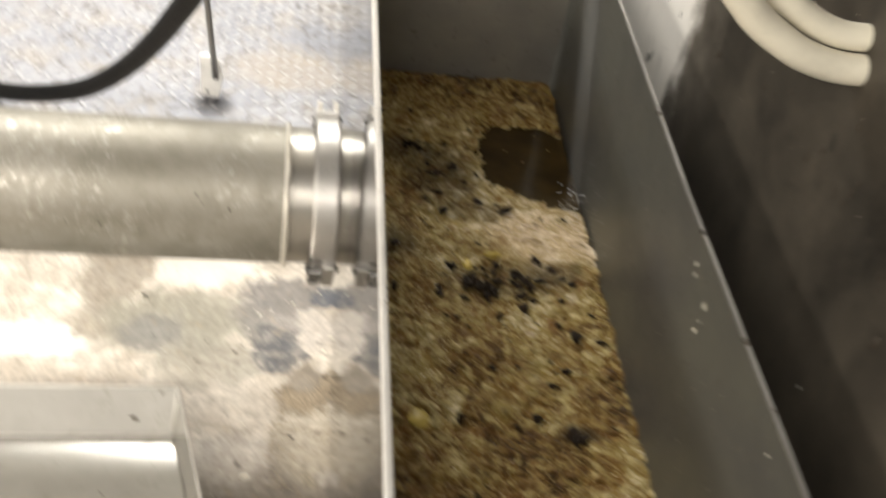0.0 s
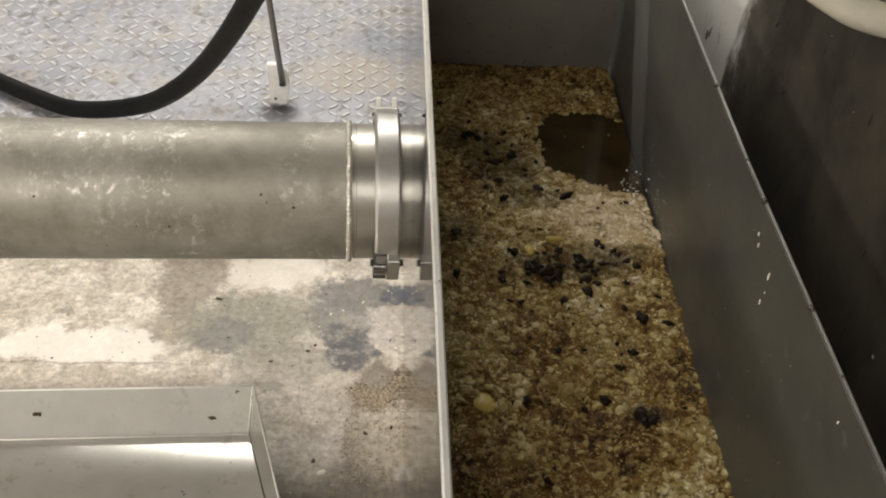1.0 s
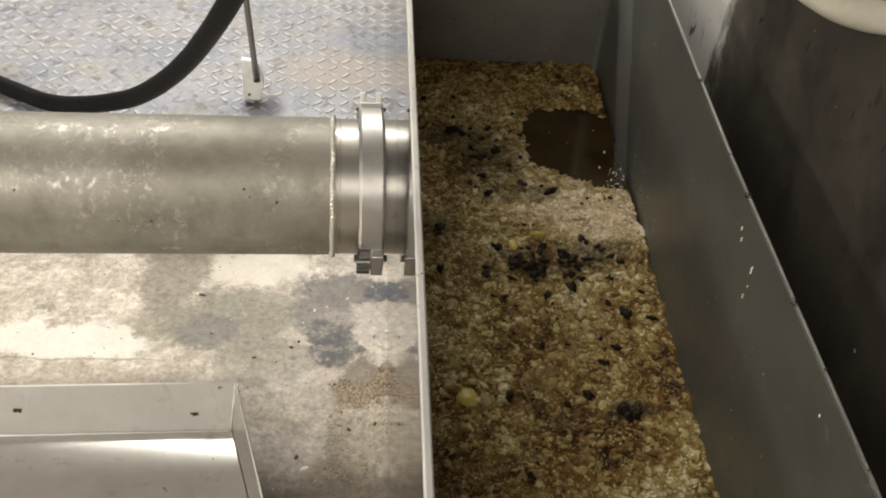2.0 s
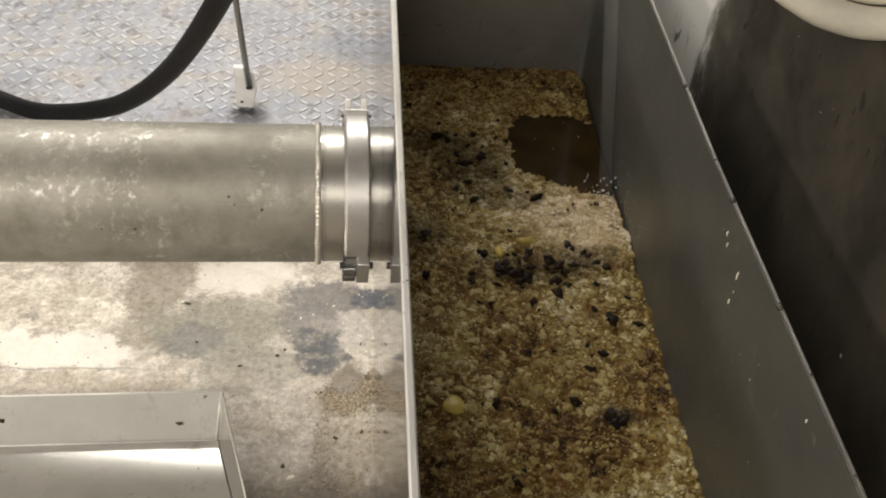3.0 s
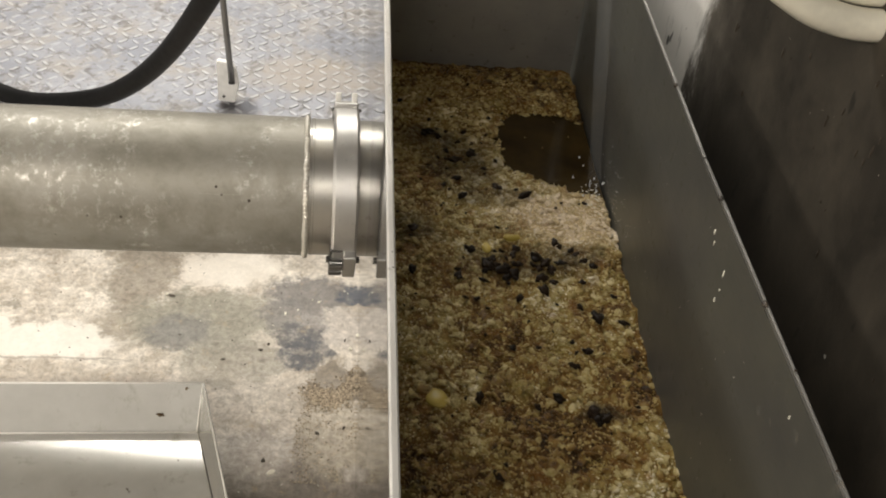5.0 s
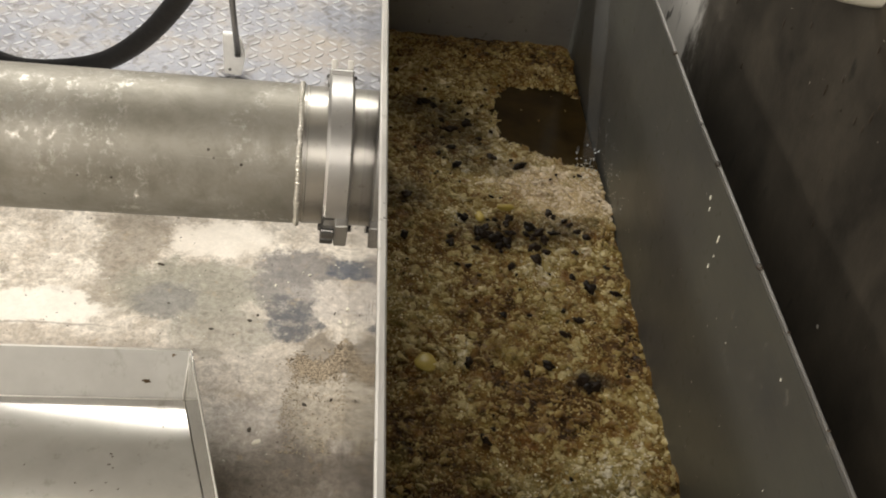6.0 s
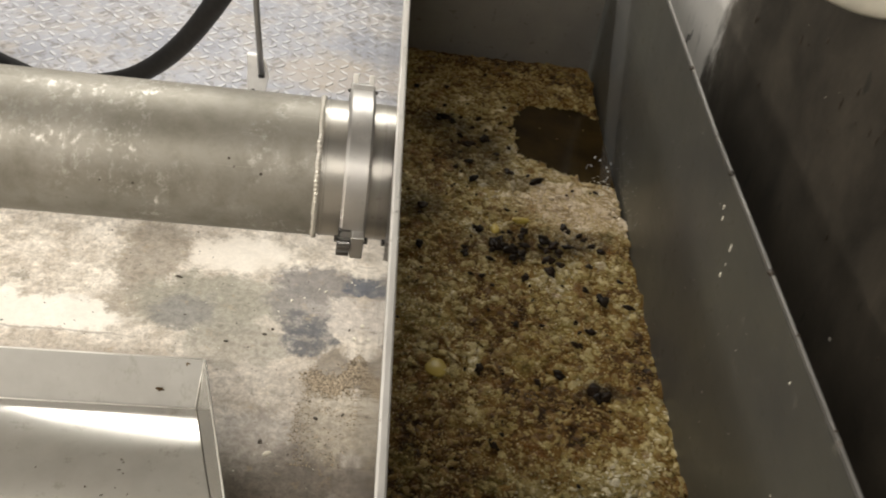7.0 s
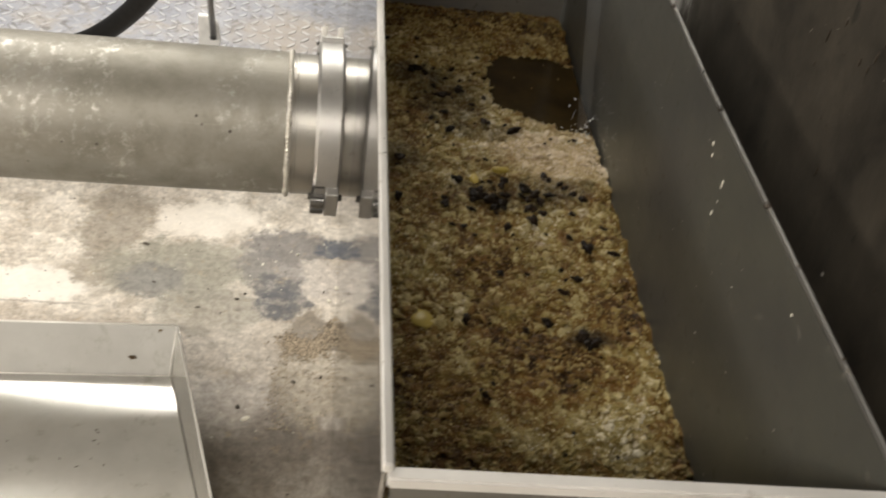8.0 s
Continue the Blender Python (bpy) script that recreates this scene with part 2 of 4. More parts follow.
def grimy_wall():
    m = Mat("grimy_plaster")
    p = m.world_co()
    sep = m.node("ShaderNodeSeparateXYZ", Vector=p)
    n1 = m.noise(m.scaled(p, (1, 1, 0.8)), 7, 8, 0.72, 0.3)
    n2 = m.noise(p, 60, 5, 0.7)
    grey = m.mix(m.ramp(n1, (0.32, 0.0), (0.68, 1.0)), (0.009, 0.0072, 0.0046), (0.062, 0.051, 0.036))
    grey = m.mix(m.math("MULTIPLY", m.ramp(n2, (0.45, 0.0), (0.7, 1.0)), 0.4), grey, (0.035, 0.03, 0.022))
    edge = m.math("MULTIPLY_ADD", m.noise(m.scaled(p, (1, 1, 0.45)), 24, 8, 0.75), 0.20, sep.outputs[1])
    clean = m.ramp(m.math("SUBTRACT", edge, 0.5), (0.505, 0.0), (0.545, 1.0))
    c = m.mix(clean, grey, (0.74, 0.72, 0.68))
    smear = m.math("MULTIPLY", m.ramp(m.math("SUBTRACT", edge, 0.5), (0.38, 0.0), (0.56, 1.0)), m.ramp(n1, (0.36, 0.0), (0.6, 1.0)))
    c = m.mix(m.math("MULTIPLY", m.math("MULTIPLY", smear, m.math("SUBTRACT", 1.0, clean)), 0.5), c, (0.30, 0.27, 0.23))
    drip = m.math("MULTIPLY", m.ramp(m.noise(m.scaled(p, (1, 1, 0.22)), 46, 5, 0.65), (0.58, 0.0), (0.66, 1.0)), m.ramp(m.noise(p, 9, 3), (0.42, 0.0), (0.6, 1.0)))
    c = m.mix(m.math("MULTIPLY", drip, 0.4), c, (0.025, 0.021, 0.015))
    spots = m.ramp(m.noise(m.scaled(p, (1, 1, 0.45)), 48, 3, 0.5), (0.68, 0.0), (0.73, 1.0))
    c = m.mix(m.math("MULTIPLY", spots, 0.85), c, (0.016, 0.013, 0.009))
    pale = m.ramp(m.voronoi(p, 26), (0.045, 1.0), (0.07, 0.0))
    c = m.mix(m.math("MULTIPLY", pale, m.ramp(m.noise(p, 13, 2), (0.60, 0.0), (0.64, 1.0))), c, (0.5, 0.48, 0.42))
    return m.done(c, m.math("MULTIPLY_ADD", n1, 0.25, 0.5), 0.0, m.bump(n2, 0.3, 0.002))


def plain_plaster(name, tone):
    m = Mat(name)
    p = m.world_co()
    c = m.mix(m.noise(p, 2.5, 5), tone, tuple(k * 1.2 for k in tone))
    return m.done(c, 0.75, 0.0, m.bump(m.noise(p, 80, 3), 0.2, 0.002))


def rubber(name, tone):
    m = Mat(name)
    p = m.world_co()
    n = m.noise(p, 90, 4)
    c = m.mix(m.ramp(m.noise(p, 12, 4), (0.4, 0.0), (0.75, 1.0)), (tone, tone, tone), (tone * 2.2, tone * 2.1, tone * 2))
    return m.done(c, m.math("MULTIPLY_ADD", n, 0.2, 0.46), 0.0, m.bump(n, 0.1, 0.001), Specular_IOR_Level=0.2)


def white_plastic(name, tone):
    m = Mat(name)
    p = m.world_co()
    c = m.mix(m.ramp(m.noise(p, 18, 5), (0.45, 0.0), (0.75, 1.0)), tone, tuple(k * 0.72 for k in tone))
    return m.done(c, 0.42, 0.0, m.bump(m.noise(p, 60, 3), 0.1, 0.001))


def scum_matter(name, island=0.0, base=0.0):
    """Soaked kitchen scraps: cream, khaki, ochre and brown mush."""
    m = Mat(name)
    p = m.world_co()
    n1, n2, n3 = m.noise(p, 9, 4, 0.6, 0.6), m.noise(p, 55, 4, 0.65, 0.4), m.noise(p, 260, 4, 0.65)
    f = m.math("MULTIPLY_ADD", n1, 0.95, m.math("MULTIPLY", n2, 0.95))
    if island:
        rnd = m.node("ShaderNodeNewGeometry").outputs["Random Per Island"]
        f = m.math("MULTIPLY_ADD", rnd, island, m.math("SUBTRACT", f, base))
    else:
        f = m.math("SUBTRACT", f, 0.57)
    # paler and browner drifts
    for x, y, rx, ry, k in ((0.270, 0.755, 0.11, 0.075, 0.33), (0.20, 0.10, 0.26, 0.085, 0.20), (0.27, 0.50, 0.08, 0.16, 0.05), (0.19, 1.08, 0.16, 0.05, 0.02), (0.16, 0.96, 0.06, 0.07, 0.06), (0.24, 0.27, 0.10, 0.07, 0.10),
                            (0.185, 0.905, 0.035, 0.09, 0.14), (0.17, 0.79, 0.09, 0.05, 0.10), (0.13, 1.03, 0.10, 0.04, 0.08), (0.07, 0.30, 0.12, 0.10, -0.05), (0.06, 0.62, 0.08, 0.18, 0.04), (0.10, 1.14, 0.22, 0.03, -0.15), (0.20, 0.36, 0.07, 0.05, -0.10), (0.05, 0.95, 0.07, 0.12, 0.05), (0.30, 0.46, 0.03, 0.05, -0.14), (0.31, 1.10, 0.05, 0.03, -0.12)):
        f = m.math("MULTIPLY_ADD", m.blob(p, x, y, rx, ry, 0.9, 0.5, 14.0), k, f)
    c = m.ramp(f, (0.15, (0.026, 0.014, 0.005)), (0.29, (0.105, 0.055, 0.013)), (0.42, (0.21, 0.128, 0.030)), (0.56, (0.31, 0.24, 0.078)), (0.70, (0.43, 0.365, 0.155)), (0.84, (0.58, 0.51, 0.27)), (0.99, (0.82, 0.78, 0.60)))
    c = m.mix(m.math("MULTIPLY", m.blob(p, 0.27, 0.755, 0.10, 0.07, 0.9, 0.5, 14.0), 0.45), c, (0.62, 0.47, 0.31))
    rust = m.ramp(m.noise(m.scaled(p, (1, 1, 1), (5, 2, 0)), 34, 4, 0.6), (0.57, 0.0), (0.66, 1.0))
    c = m.mix(m.math("MULTIPLY", rust, 0.62), c, (0.19, 0.088, 0.018))
    umber = m.ramp(m.noise(m.scaled(p, (1, 1, 1), (8, 3, 0)), 11, 5, 0.65), (0.54, 0.0), (0.68, 1.0))
    c = m.mix(m.math("MULTIPLY", umber, 0.22), c, (0.10, 0.052, 0.014))
    olive = m.ramp(m.noise(m.scaled(p, (1, 1, 1), (3, 1, 0)), 17, 4, 0.6), (0.56, 0.0), (0.66, 1.0))
    c = m.mix(m.math("MULTIPLY", olive, 0.4), c, (0.33, 0.28, 0.08))
    for x, y, rx, ry, k in ((0.195, 0.655, 0.085, 0.030, 0.5), (0.27, 0.68, 0.04, 0.022, 0.45), (0.255, 0.405, 0.026, 0.012, 0.8), (0.125, 0.875, 0.050, 0.065, 0.55), (0.07, 0.94, 0.045, 0.03, 0.6), (0.17, 0.80, 0.05, 0.02, 0.4), (0.05, 0.72, 0.04, 0.03, 0.5)):
        c = m.mix(m.math("MULTIPLY", m.blob(p, x, y, rx, ry, 0.9, 0.9, 45.0), k), c, (0.022, 0.013, 0.007))
    c = m.mix(1.0, c, (1.06, 1.01, 1.01), "MULTIPLY")
    if not island:
        c = m.mix(0.15, c, (0.06, 0.030, 0.009))
    r = m.math("MULTIPLY_ADD", n3, 0.4, 0.14 if island else 0.4)
    h = m.math("MULTIPLY_ADD", n3, 0.7, m.noise(p, 150, 4, 0.65))
    return m.done(c, r, 0.0, m.bump(h, 1.0, 0.005), Specular_IOR_Level=0.4 if island else 0.15)


def murky_water():
    m = Mat("murky_water")
    p = m.world_co()
    c = m.mix(m.ramp(m.noise(p, 14, 5, 0.6), (0.35, 0.0), (0.7, 1.0)), (0.022, 0.014, 0.005), (0.048, 0.031, 0.010))
    return m.done(c, 0.15, 0.0, m.bump(m.noise(p, 40, 3), 0.12, 0.003), IOR=1.33, Specular_IOR_Level=0.10)


def thin_water(name, alpha):
    m = Mat(name)
    p = m.world_co()
    n = m.noise(m.scaled(p, (60, 60, 3)), 3, 3, 0.5)
    return m.done(m.mix(n, (0.70, 0.74, 0.78), (0.85, 0.87, 0.88)), 0.6, 0.0, None, IOR=1.33, Alpha=m.math("MULTIPLY_ADD", n, 0.5 * alpha, 0.75 * alpha))


def soft_bit(name, a, b, rough=0.3, gloss=0.5, island=False):
    m = Mat(name)
    rnd = m.node("ShaderNodeNewGeometry").outputs["Random Per Island"] if island else m.node("ShaderNodeObjectInfo").outputs["Random"]
    p = m.world_co()
    n = m.noise(p, 120, 3)
    c = m.mix(m.math("MULTIPLY_ADD", n, 0.25, m.math("MULTIPLY", rnd, 0.8)), a, b)
    return m.done(c, rough, 0.0, m.bump(n, 0.3, 0.002), Specular_IOR_Level=gloss)


M_CONCRETE, M_TREAD, M_GRIME, M_PLASTER = concrete_floor(), tread_metal(), grimy_wall(), plain_plaster("pale_plaster", (0.26, 0.25, 0.23))
# ceiling toned dark to cut the light it bounces back
M_CEILING = plain_plaster("dark_ceiling_plaster", (0.06, 0.057, 0.054))
M_BOARD, M_BOARDB = plain_plaster("pale_board_paint", (0.78, 0.75, 0.68)), plain_plaster("grey_board_paint", (0.58, 0.56, 0.51))
M_PIPE = dull_pipe_metal()
M_POLISH = brushed_steel("polished_ferrule_steel", 0.48, 0.30, (60, 2, 2), 0.25, (1.0, 0.96, 0.86), 0.012)
M_CLAMP = brushed_steel("cast_clamp_steel", 0.54, 0.36, (20, 20, 20), 0.15)
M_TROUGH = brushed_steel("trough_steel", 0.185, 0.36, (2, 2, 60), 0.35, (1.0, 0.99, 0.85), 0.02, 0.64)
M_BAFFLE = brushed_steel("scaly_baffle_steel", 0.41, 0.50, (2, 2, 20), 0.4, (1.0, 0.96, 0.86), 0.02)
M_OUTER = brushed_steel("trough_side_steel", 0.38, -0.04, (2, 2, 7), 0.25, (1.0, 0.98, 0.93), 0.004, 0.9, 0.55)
# rim steel toned paler than M_EDGE, to carry the light on its top
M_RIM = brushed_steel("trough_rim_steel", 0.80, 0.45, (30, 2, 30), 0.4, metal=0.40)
M_EDGE = brushed_steel("trough_edge_steel", 0.42, 0.40, (30, 2, 30), 0.5, metal=0.85)
M_WELD = brushed_steel("weld_steel", 0.62, 0.34, (20, 20, 20), 0.2, (1.0, 0.95, 0.82), metal=0.45)
M_STUD = pale_steel("bright_stud_steel", 0.38, 0.3, 0.88)
M_PAN = pale_steel("pan_steel", 0.42, 0.5, 0.52)
M_PANFLOOR = pale_steel("pan_floor_steel", 0.13, 0.55, 0.60)
M_PANSIDE = pale_steel("pan_side_steel", 0.16, 0.85, 0.66)
M_DARKSTEEL = brushed_steel("dark_hinge_steel", 0.13, 0.35, (10, 10, 10), 0.3)
M_ROLLER = brushed_steel("roller_steel", 0.20, 0.2, (2, 10, 10), 0.3)
M_ROD = brushed_steel("rod_steel", 0.36, 0.4, (10, 10, 10), 0.3)
M_HOSE, M_DARK = rubber("black_rubber", 0.0035), rubber("dark_rubber_foot", 0.02)
M_WHITE = white_plastic("white_plastic", (0.80, 0.78, 0.72))
M_BRIGHT = white_plastic("white_paint", (0.90, 0.89, 0.86))
M_CREAM = white_plastic("cream_hose_plastic", (0.74, 0.70, 0.58))
M_SCUM, M_CLUMP, M_GRAIN, M_WATER = scum_matter("scum_layer"), scum_matter("food_clumps", 0.36, 0.565), scum_matter("food_grains", 0.50, 0.56), murky_water()
M_STREAM, M_DROP = thin_water("falling_water", 0.034), thin_water("water_drops", 0.8)
M_BLACK = soft_bit("black_fungus", (0.006, 0.004, 0.002), (0.022, 0.013, 0.007), 0.42, 0.08)
M_YELLOW = soft_bit("potato_flesh", (0.28, 0.21, 0.035), (0.46, 0.35, 0.085), 0.4, 0.3)
M_CRUMB = soft_bit("dry_crumbs", (0.06, 0.04, 0.02), (0.56, 0.46, 0.33), 0.6, 0.4, True)
M_RUST = soft_bit("rust_crust", (0.03, 0.018, 0.008), (0.16, 0.10, 0.04), 0.7, 0.2)
M_SPECK = soft_bit("dark_specks", (0.02, 0.016, 0.012), (0.06, 0.045, 0.03), 0.5)
M_SPLASH = soft_bit("pale_splashes", (0.62, 0.58, 0.48), (0.78, 0.74, 0.62), 0.4)


# ---- mesh helpers ----
def link(name, bm, material, smooth=False):
    me = bpy.data.meshes.new(name)
    bm.to_mesh(me)
    bm.free()
    me.materials.append(material)
    if smooth:
        me.shade_smooth()
    return new(name, me)


def part(name, bm, material, parent, label="", smooth=False):
    ob = link(name, bm, material, smooth)
    ob.parent = parent
    if label:
        tagged(ob, label)
    return ob


def box(x0, y0, z0, x1, y1, z1, bevel=0.0, bm=None):
    bm = bm or bmesh.new()
    r = bmesh.ops.create_cube(bm, size=1, matrix=Matrix.Translation(((x0 + x1) / 2, (y0 + y1) / 2, (z0 + z1) / 2)) @ Matrix.Diagonal((x1 - x0, y1 - y0, z1 - z0, 1)))
    if bevel:
        edges = list({e for v in r["verts"] for e in v.link_edges})
        bmesh.ops.bevel(bm, geom=edges, offset=bevel, segments=2, affect="EDGES", profile=0.5)
    return bm


def lathe(profile, axis_pose, segments=64, bm=None, closed=False):
    """Turns (along, radius) pairs round the local x axis."""
    bm = bm or bmesh.new()
    rings = []
    for a, r in profile:
        rings.append([bm.verts.new(axis_pose @ Vector((a, r * math.cos(2 * math.pi * k / segments), r * math.sin(2 * math.pi * k / segments)))) for k in range(segments)])
    pairs = list(zip(rings, rings[1:])) + ([(rings[-1], rings[0])] if closed else [])
    for p, q in pairs:
        for k in range(segments):
            bm.faces.new((p[k], p[(k + 1) % segments], q[(k + 1) % segments], q[k]))
    bmesh.ops.recalc_face_normals(bm, faces=bm.faces)
    return bm


def tube(points, radius, segments=20, steps=10, bm=None):
    """A round tube along a smooth curve through the points."""
    bm = bm or bmesh.new()
    pts = [Vector(p) for p in points]
    pts = [2 * pts[0] - pts[1]] + pts + [2 * pts[-1] - pts[-2]]
    way = []
    for i in range(1, len(pts) - 2):
        a, b, c, d = pts[i - 1:i + 3]
        for k in range(steps):
            t = k / steps
            way.append(0.5 * (2 * b + (c - a) * t + (2 * a - 5 * b + 4 * c - d) * t * t + (3 * b - a - 3 * c + d) * t ** 3))
    way.append(pts[-2])
    up, rings = Vector((0.13, 0.21, 1)), []
    for i, p in enumerate(way):
        d = (way[min(i + 1, len(way) - 1)] - way[max(i - 1, 0)]).normalized()
        u = (up - d * up.dot(d)).normalized()
        up = u
        v = d.cross(u)
        rings.append([bm.verts.new(p + radius * (u * math.cos(2 * math.pi * k / segments) + v * math.sin(2 * math.pi * k / segments))) for k in range(segments)])
    for p, q in zip(rings, rings[1:]):
        for k in range(segments):
            bm.faces.new((p[k], p[(k + 1) % segments], q[(k + 1) % segments], q[k]))
    bm.faces.new(rings[0][::-1])
    bm.faces.new(rings[-1])
    bmesh.ops.recalc_face_normals(bm, faces=bm.faces)
    return bm


def prism(bottom, top):
    """A solid between two loops of equal length."""
    bm = bmesh.new()
    b, t = [bm.verts.new(p) for p in bottom], [bm.verts.new(p) for p in top]
    n = len(b)
    bm.faces.new(b[::-1])
    bm.faces.new(t)
    for k in range(n):
        bm.faces.new((b[k], b[(k + 1) % n], t[(k + 1) % n], t[k]))
    bmesh.ops.recalc_face_normals(bm, faces=bm.faces)
    return bm


def lump(seed, sx, sy, sz, rough=0.25, sub=1):
    """An uneven pebble-like lump resting on z = 0 at its middle."""
    bm = bmesh.new()
    bmesh.ops.create_icosphere(bm, subdivisions=sub, radius=1)
    for v in bm.verts:
        k = 1 + rough * noise.noise(v.co * 1.3 + Vector((seed * 3.1, seed * 1.7, seed)))
        v.co = Vector((v.co.x * sx * k, v.co.y * sy * k, v.co.z * sz * k))
    return bm


def empty(name, at=(0, 0, 0)):
    ob = new(name)
    ob.matrix_world = Matrix.Translation(at)
    return ob


# ---- the room ----
WALL_X = 0.443


def build_room():
    tagged(link("floor", box(-4.6, -3.2, -0.12, WALL_X, 1.52, 0.0), M_CONCRETE), "cream concrete floor with grey damp stains, painted shade near the trough and a hairline crack", "floor", kind="structure")
    tagged(link("wall_east", box(WALL_X, -3.2, -0.12, WALL_X + 0.15, 4.2, 2.5), M_GRIME), "grimy dark grey plaster wall with drips and a paler painted stretch", "wall", kind="structure")
    # unseen walls and ceiling, added to close the room for ambient bounce
    tagged(link("wall_west", box(-4.75, -3.2, -0.12, -4.6, 4.2, 2.5), M_PLASTER), "plain pale plaster wall, unseen, added for bounced light", "wall", kind="structure")
    tagged(link("wall_north", box(-4.75, 4.2, -0.12, WALL_X + 0.15, 4.35, 2.5), M_PLASTER), "plain pale plaster wall, unseen, added for bounced light", "wall", kind="structure")
    tagged(link("wall_south", box(-4.75, -3.35, -0.12, WALL_X + 0.15, -3.2, 2.5), M_PLASTER), "plain pale plaster wall, unseen, added for bounced light", "wall", kind="structure")
    # two unseen boards added under the dark ceiling, to brighten the pan's reflection
    tagged(link("ceiling_board", box(-1.06, 0.9, 2.488, 0.3, 2.52, 2.499), M_BOARD), "pale unseen board added under the ceiling to brighten the pan's reflection", "ceiling board", kind="structure")
    tagged(link("ceiling_board", box(-2.6, 0.9, 2.488, -1.07, 2.55, 2.499), M_BOARDB), "grey unseen board added under the ceiling to brighten the pan's reflection", "ceiling board", kind="structure")
    tagged(link("ceiling", box(-4.75, -3.35, 2.5, WALL_X + 0.15, 4.35, 2.6), M_CEILING), "dark plaster ceiling, unseen, toned down to cut bounced light", "ceiling", kind="structure")


def build_tread_plate():
    """Steel tread plate over the floor behind the pipe, with raised lugs in a herringbone."""
    x0, x1, y0, y1, zt = -4.6, WALL_X, 1.52, 4.2, 0.0
    pitch, rng = 0.0335, random.Random(4)
    l, w = 0.0172, 0.0060

    def lug(bm, c, a, h):
        u, v = Vector((math.cos(a), math.sin(a), 0)), Vector((-math.sin(a), math.cos(a), 0))
        base, top = [], []
        for p, q in ((-1, 0), (-.55, -1), (.55, -1), (1, 0), (.55, 1), (-.55, 1)):
            base.append(bm.verts.new(c + u * p * l + v * q * w - Vector((0, 0, 0.0004))))
            top.append(bm.verts.new(c + u * p * l * .8 + v * q * w * .55 + Vector((0, 0, h))))
        bm.faces.new(top)
        for k in range(6):
            bm.faces.new((base[k], base[(k + 1) % 6], top[(k + 1) % 6], top[k]))

    shapes = {}
    for turn in (0, 1):
        for level in range(5):
            bm = bmesh.new()
            lug(bm, Vector(), radians(45 if turn else -45), 0.0005 + 0.00055 * level)
            me = bpy.data.meshes.new("lug")
            bm.to_mesh(me)
            bm.free()
            me.materials.append(M_TREAD)
            shapes[turn, level] = me
    bm = box(x0, y0, -0.12, x1, y1, zt)
    near = []
    for j in range(int((3.0 - 1.55) / pitch)):
        for i in range(int(1.5 / pitch)):
            cx, cy = -0.012 - i * pitch, 1.56 + j * pitch
            wear = rng.uniform(0.75, 1.0) * (0.30 + 0.70 * min(1.0, max(0.0, 0.55 + 1.9 * noise.noise(Vector((cx * 5, cy * 5, 2))))))
            if i < 20 and j < 15:
                near.append((cx, cy, (i + j) % 2, min(4, max(0, int((wear - 0.2) * 6.3)))))
            else:
                lug(bm, Vector((cx, cy, zt)), radians(45 if (i + j) % 2 else -45) + rng.uniform(-0.04, 0.04), 0.0027 * wear)
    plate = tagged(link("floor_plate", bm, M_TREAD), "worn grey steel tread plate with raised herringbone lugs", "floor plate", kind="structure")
    for cx, cy, turn, level in near:
        ob = new("lug", shapes[turn, level])
        ob.parent = plate
        ob.location = (cx + rng.uniform(-0.0012, 0.0012), cy + rng.uniform(-0.0012, 0.0012), zt)
        ob.rotation_euler = (0, 0, rng.uniform(-0.10, 0.10))


def ceiling_light(at):
    t = empty("ceiling_light", (at[0], at[1], 2.5))
    part("housing", box(-0.47, -0.28, -0.05, 0.47, 0.28, -0.002, 0.006), M_WHITE, t)
    return tagged(t, "white fluorescent batten light fixed under the ceiling", "ceiling light", "ceiling lights")


# ---- the trough ----
RIM_L, RIM_R, W = 0.830, 0.815, 0.33
END_Y, BACK_Y, SCUM_Z = 1.165, 3.0, 0.537


# the wall side's rim: (y, x) along its length
EAST_RIM = ((0.0, 0.3290), (0.52, 0.3295), (0.90, 0.3385), (3.0, 0.3520))


def east_rim(y):
    for (ya, xa), (yb, xb) in zip(EAST_RIM, EAST_RIM[1:]):
        if y <= yb:
            return xa + (xb - xa) * (y - ya) / (yb - ya)
    return EAST_RIM[-1][1]


def east_face(y, z):
    """The inner face of the trough's wall side."""
    return W + 0.0025 + (east_rim(y) - 0.0015 - W - 0.0025) * z / RIM_R


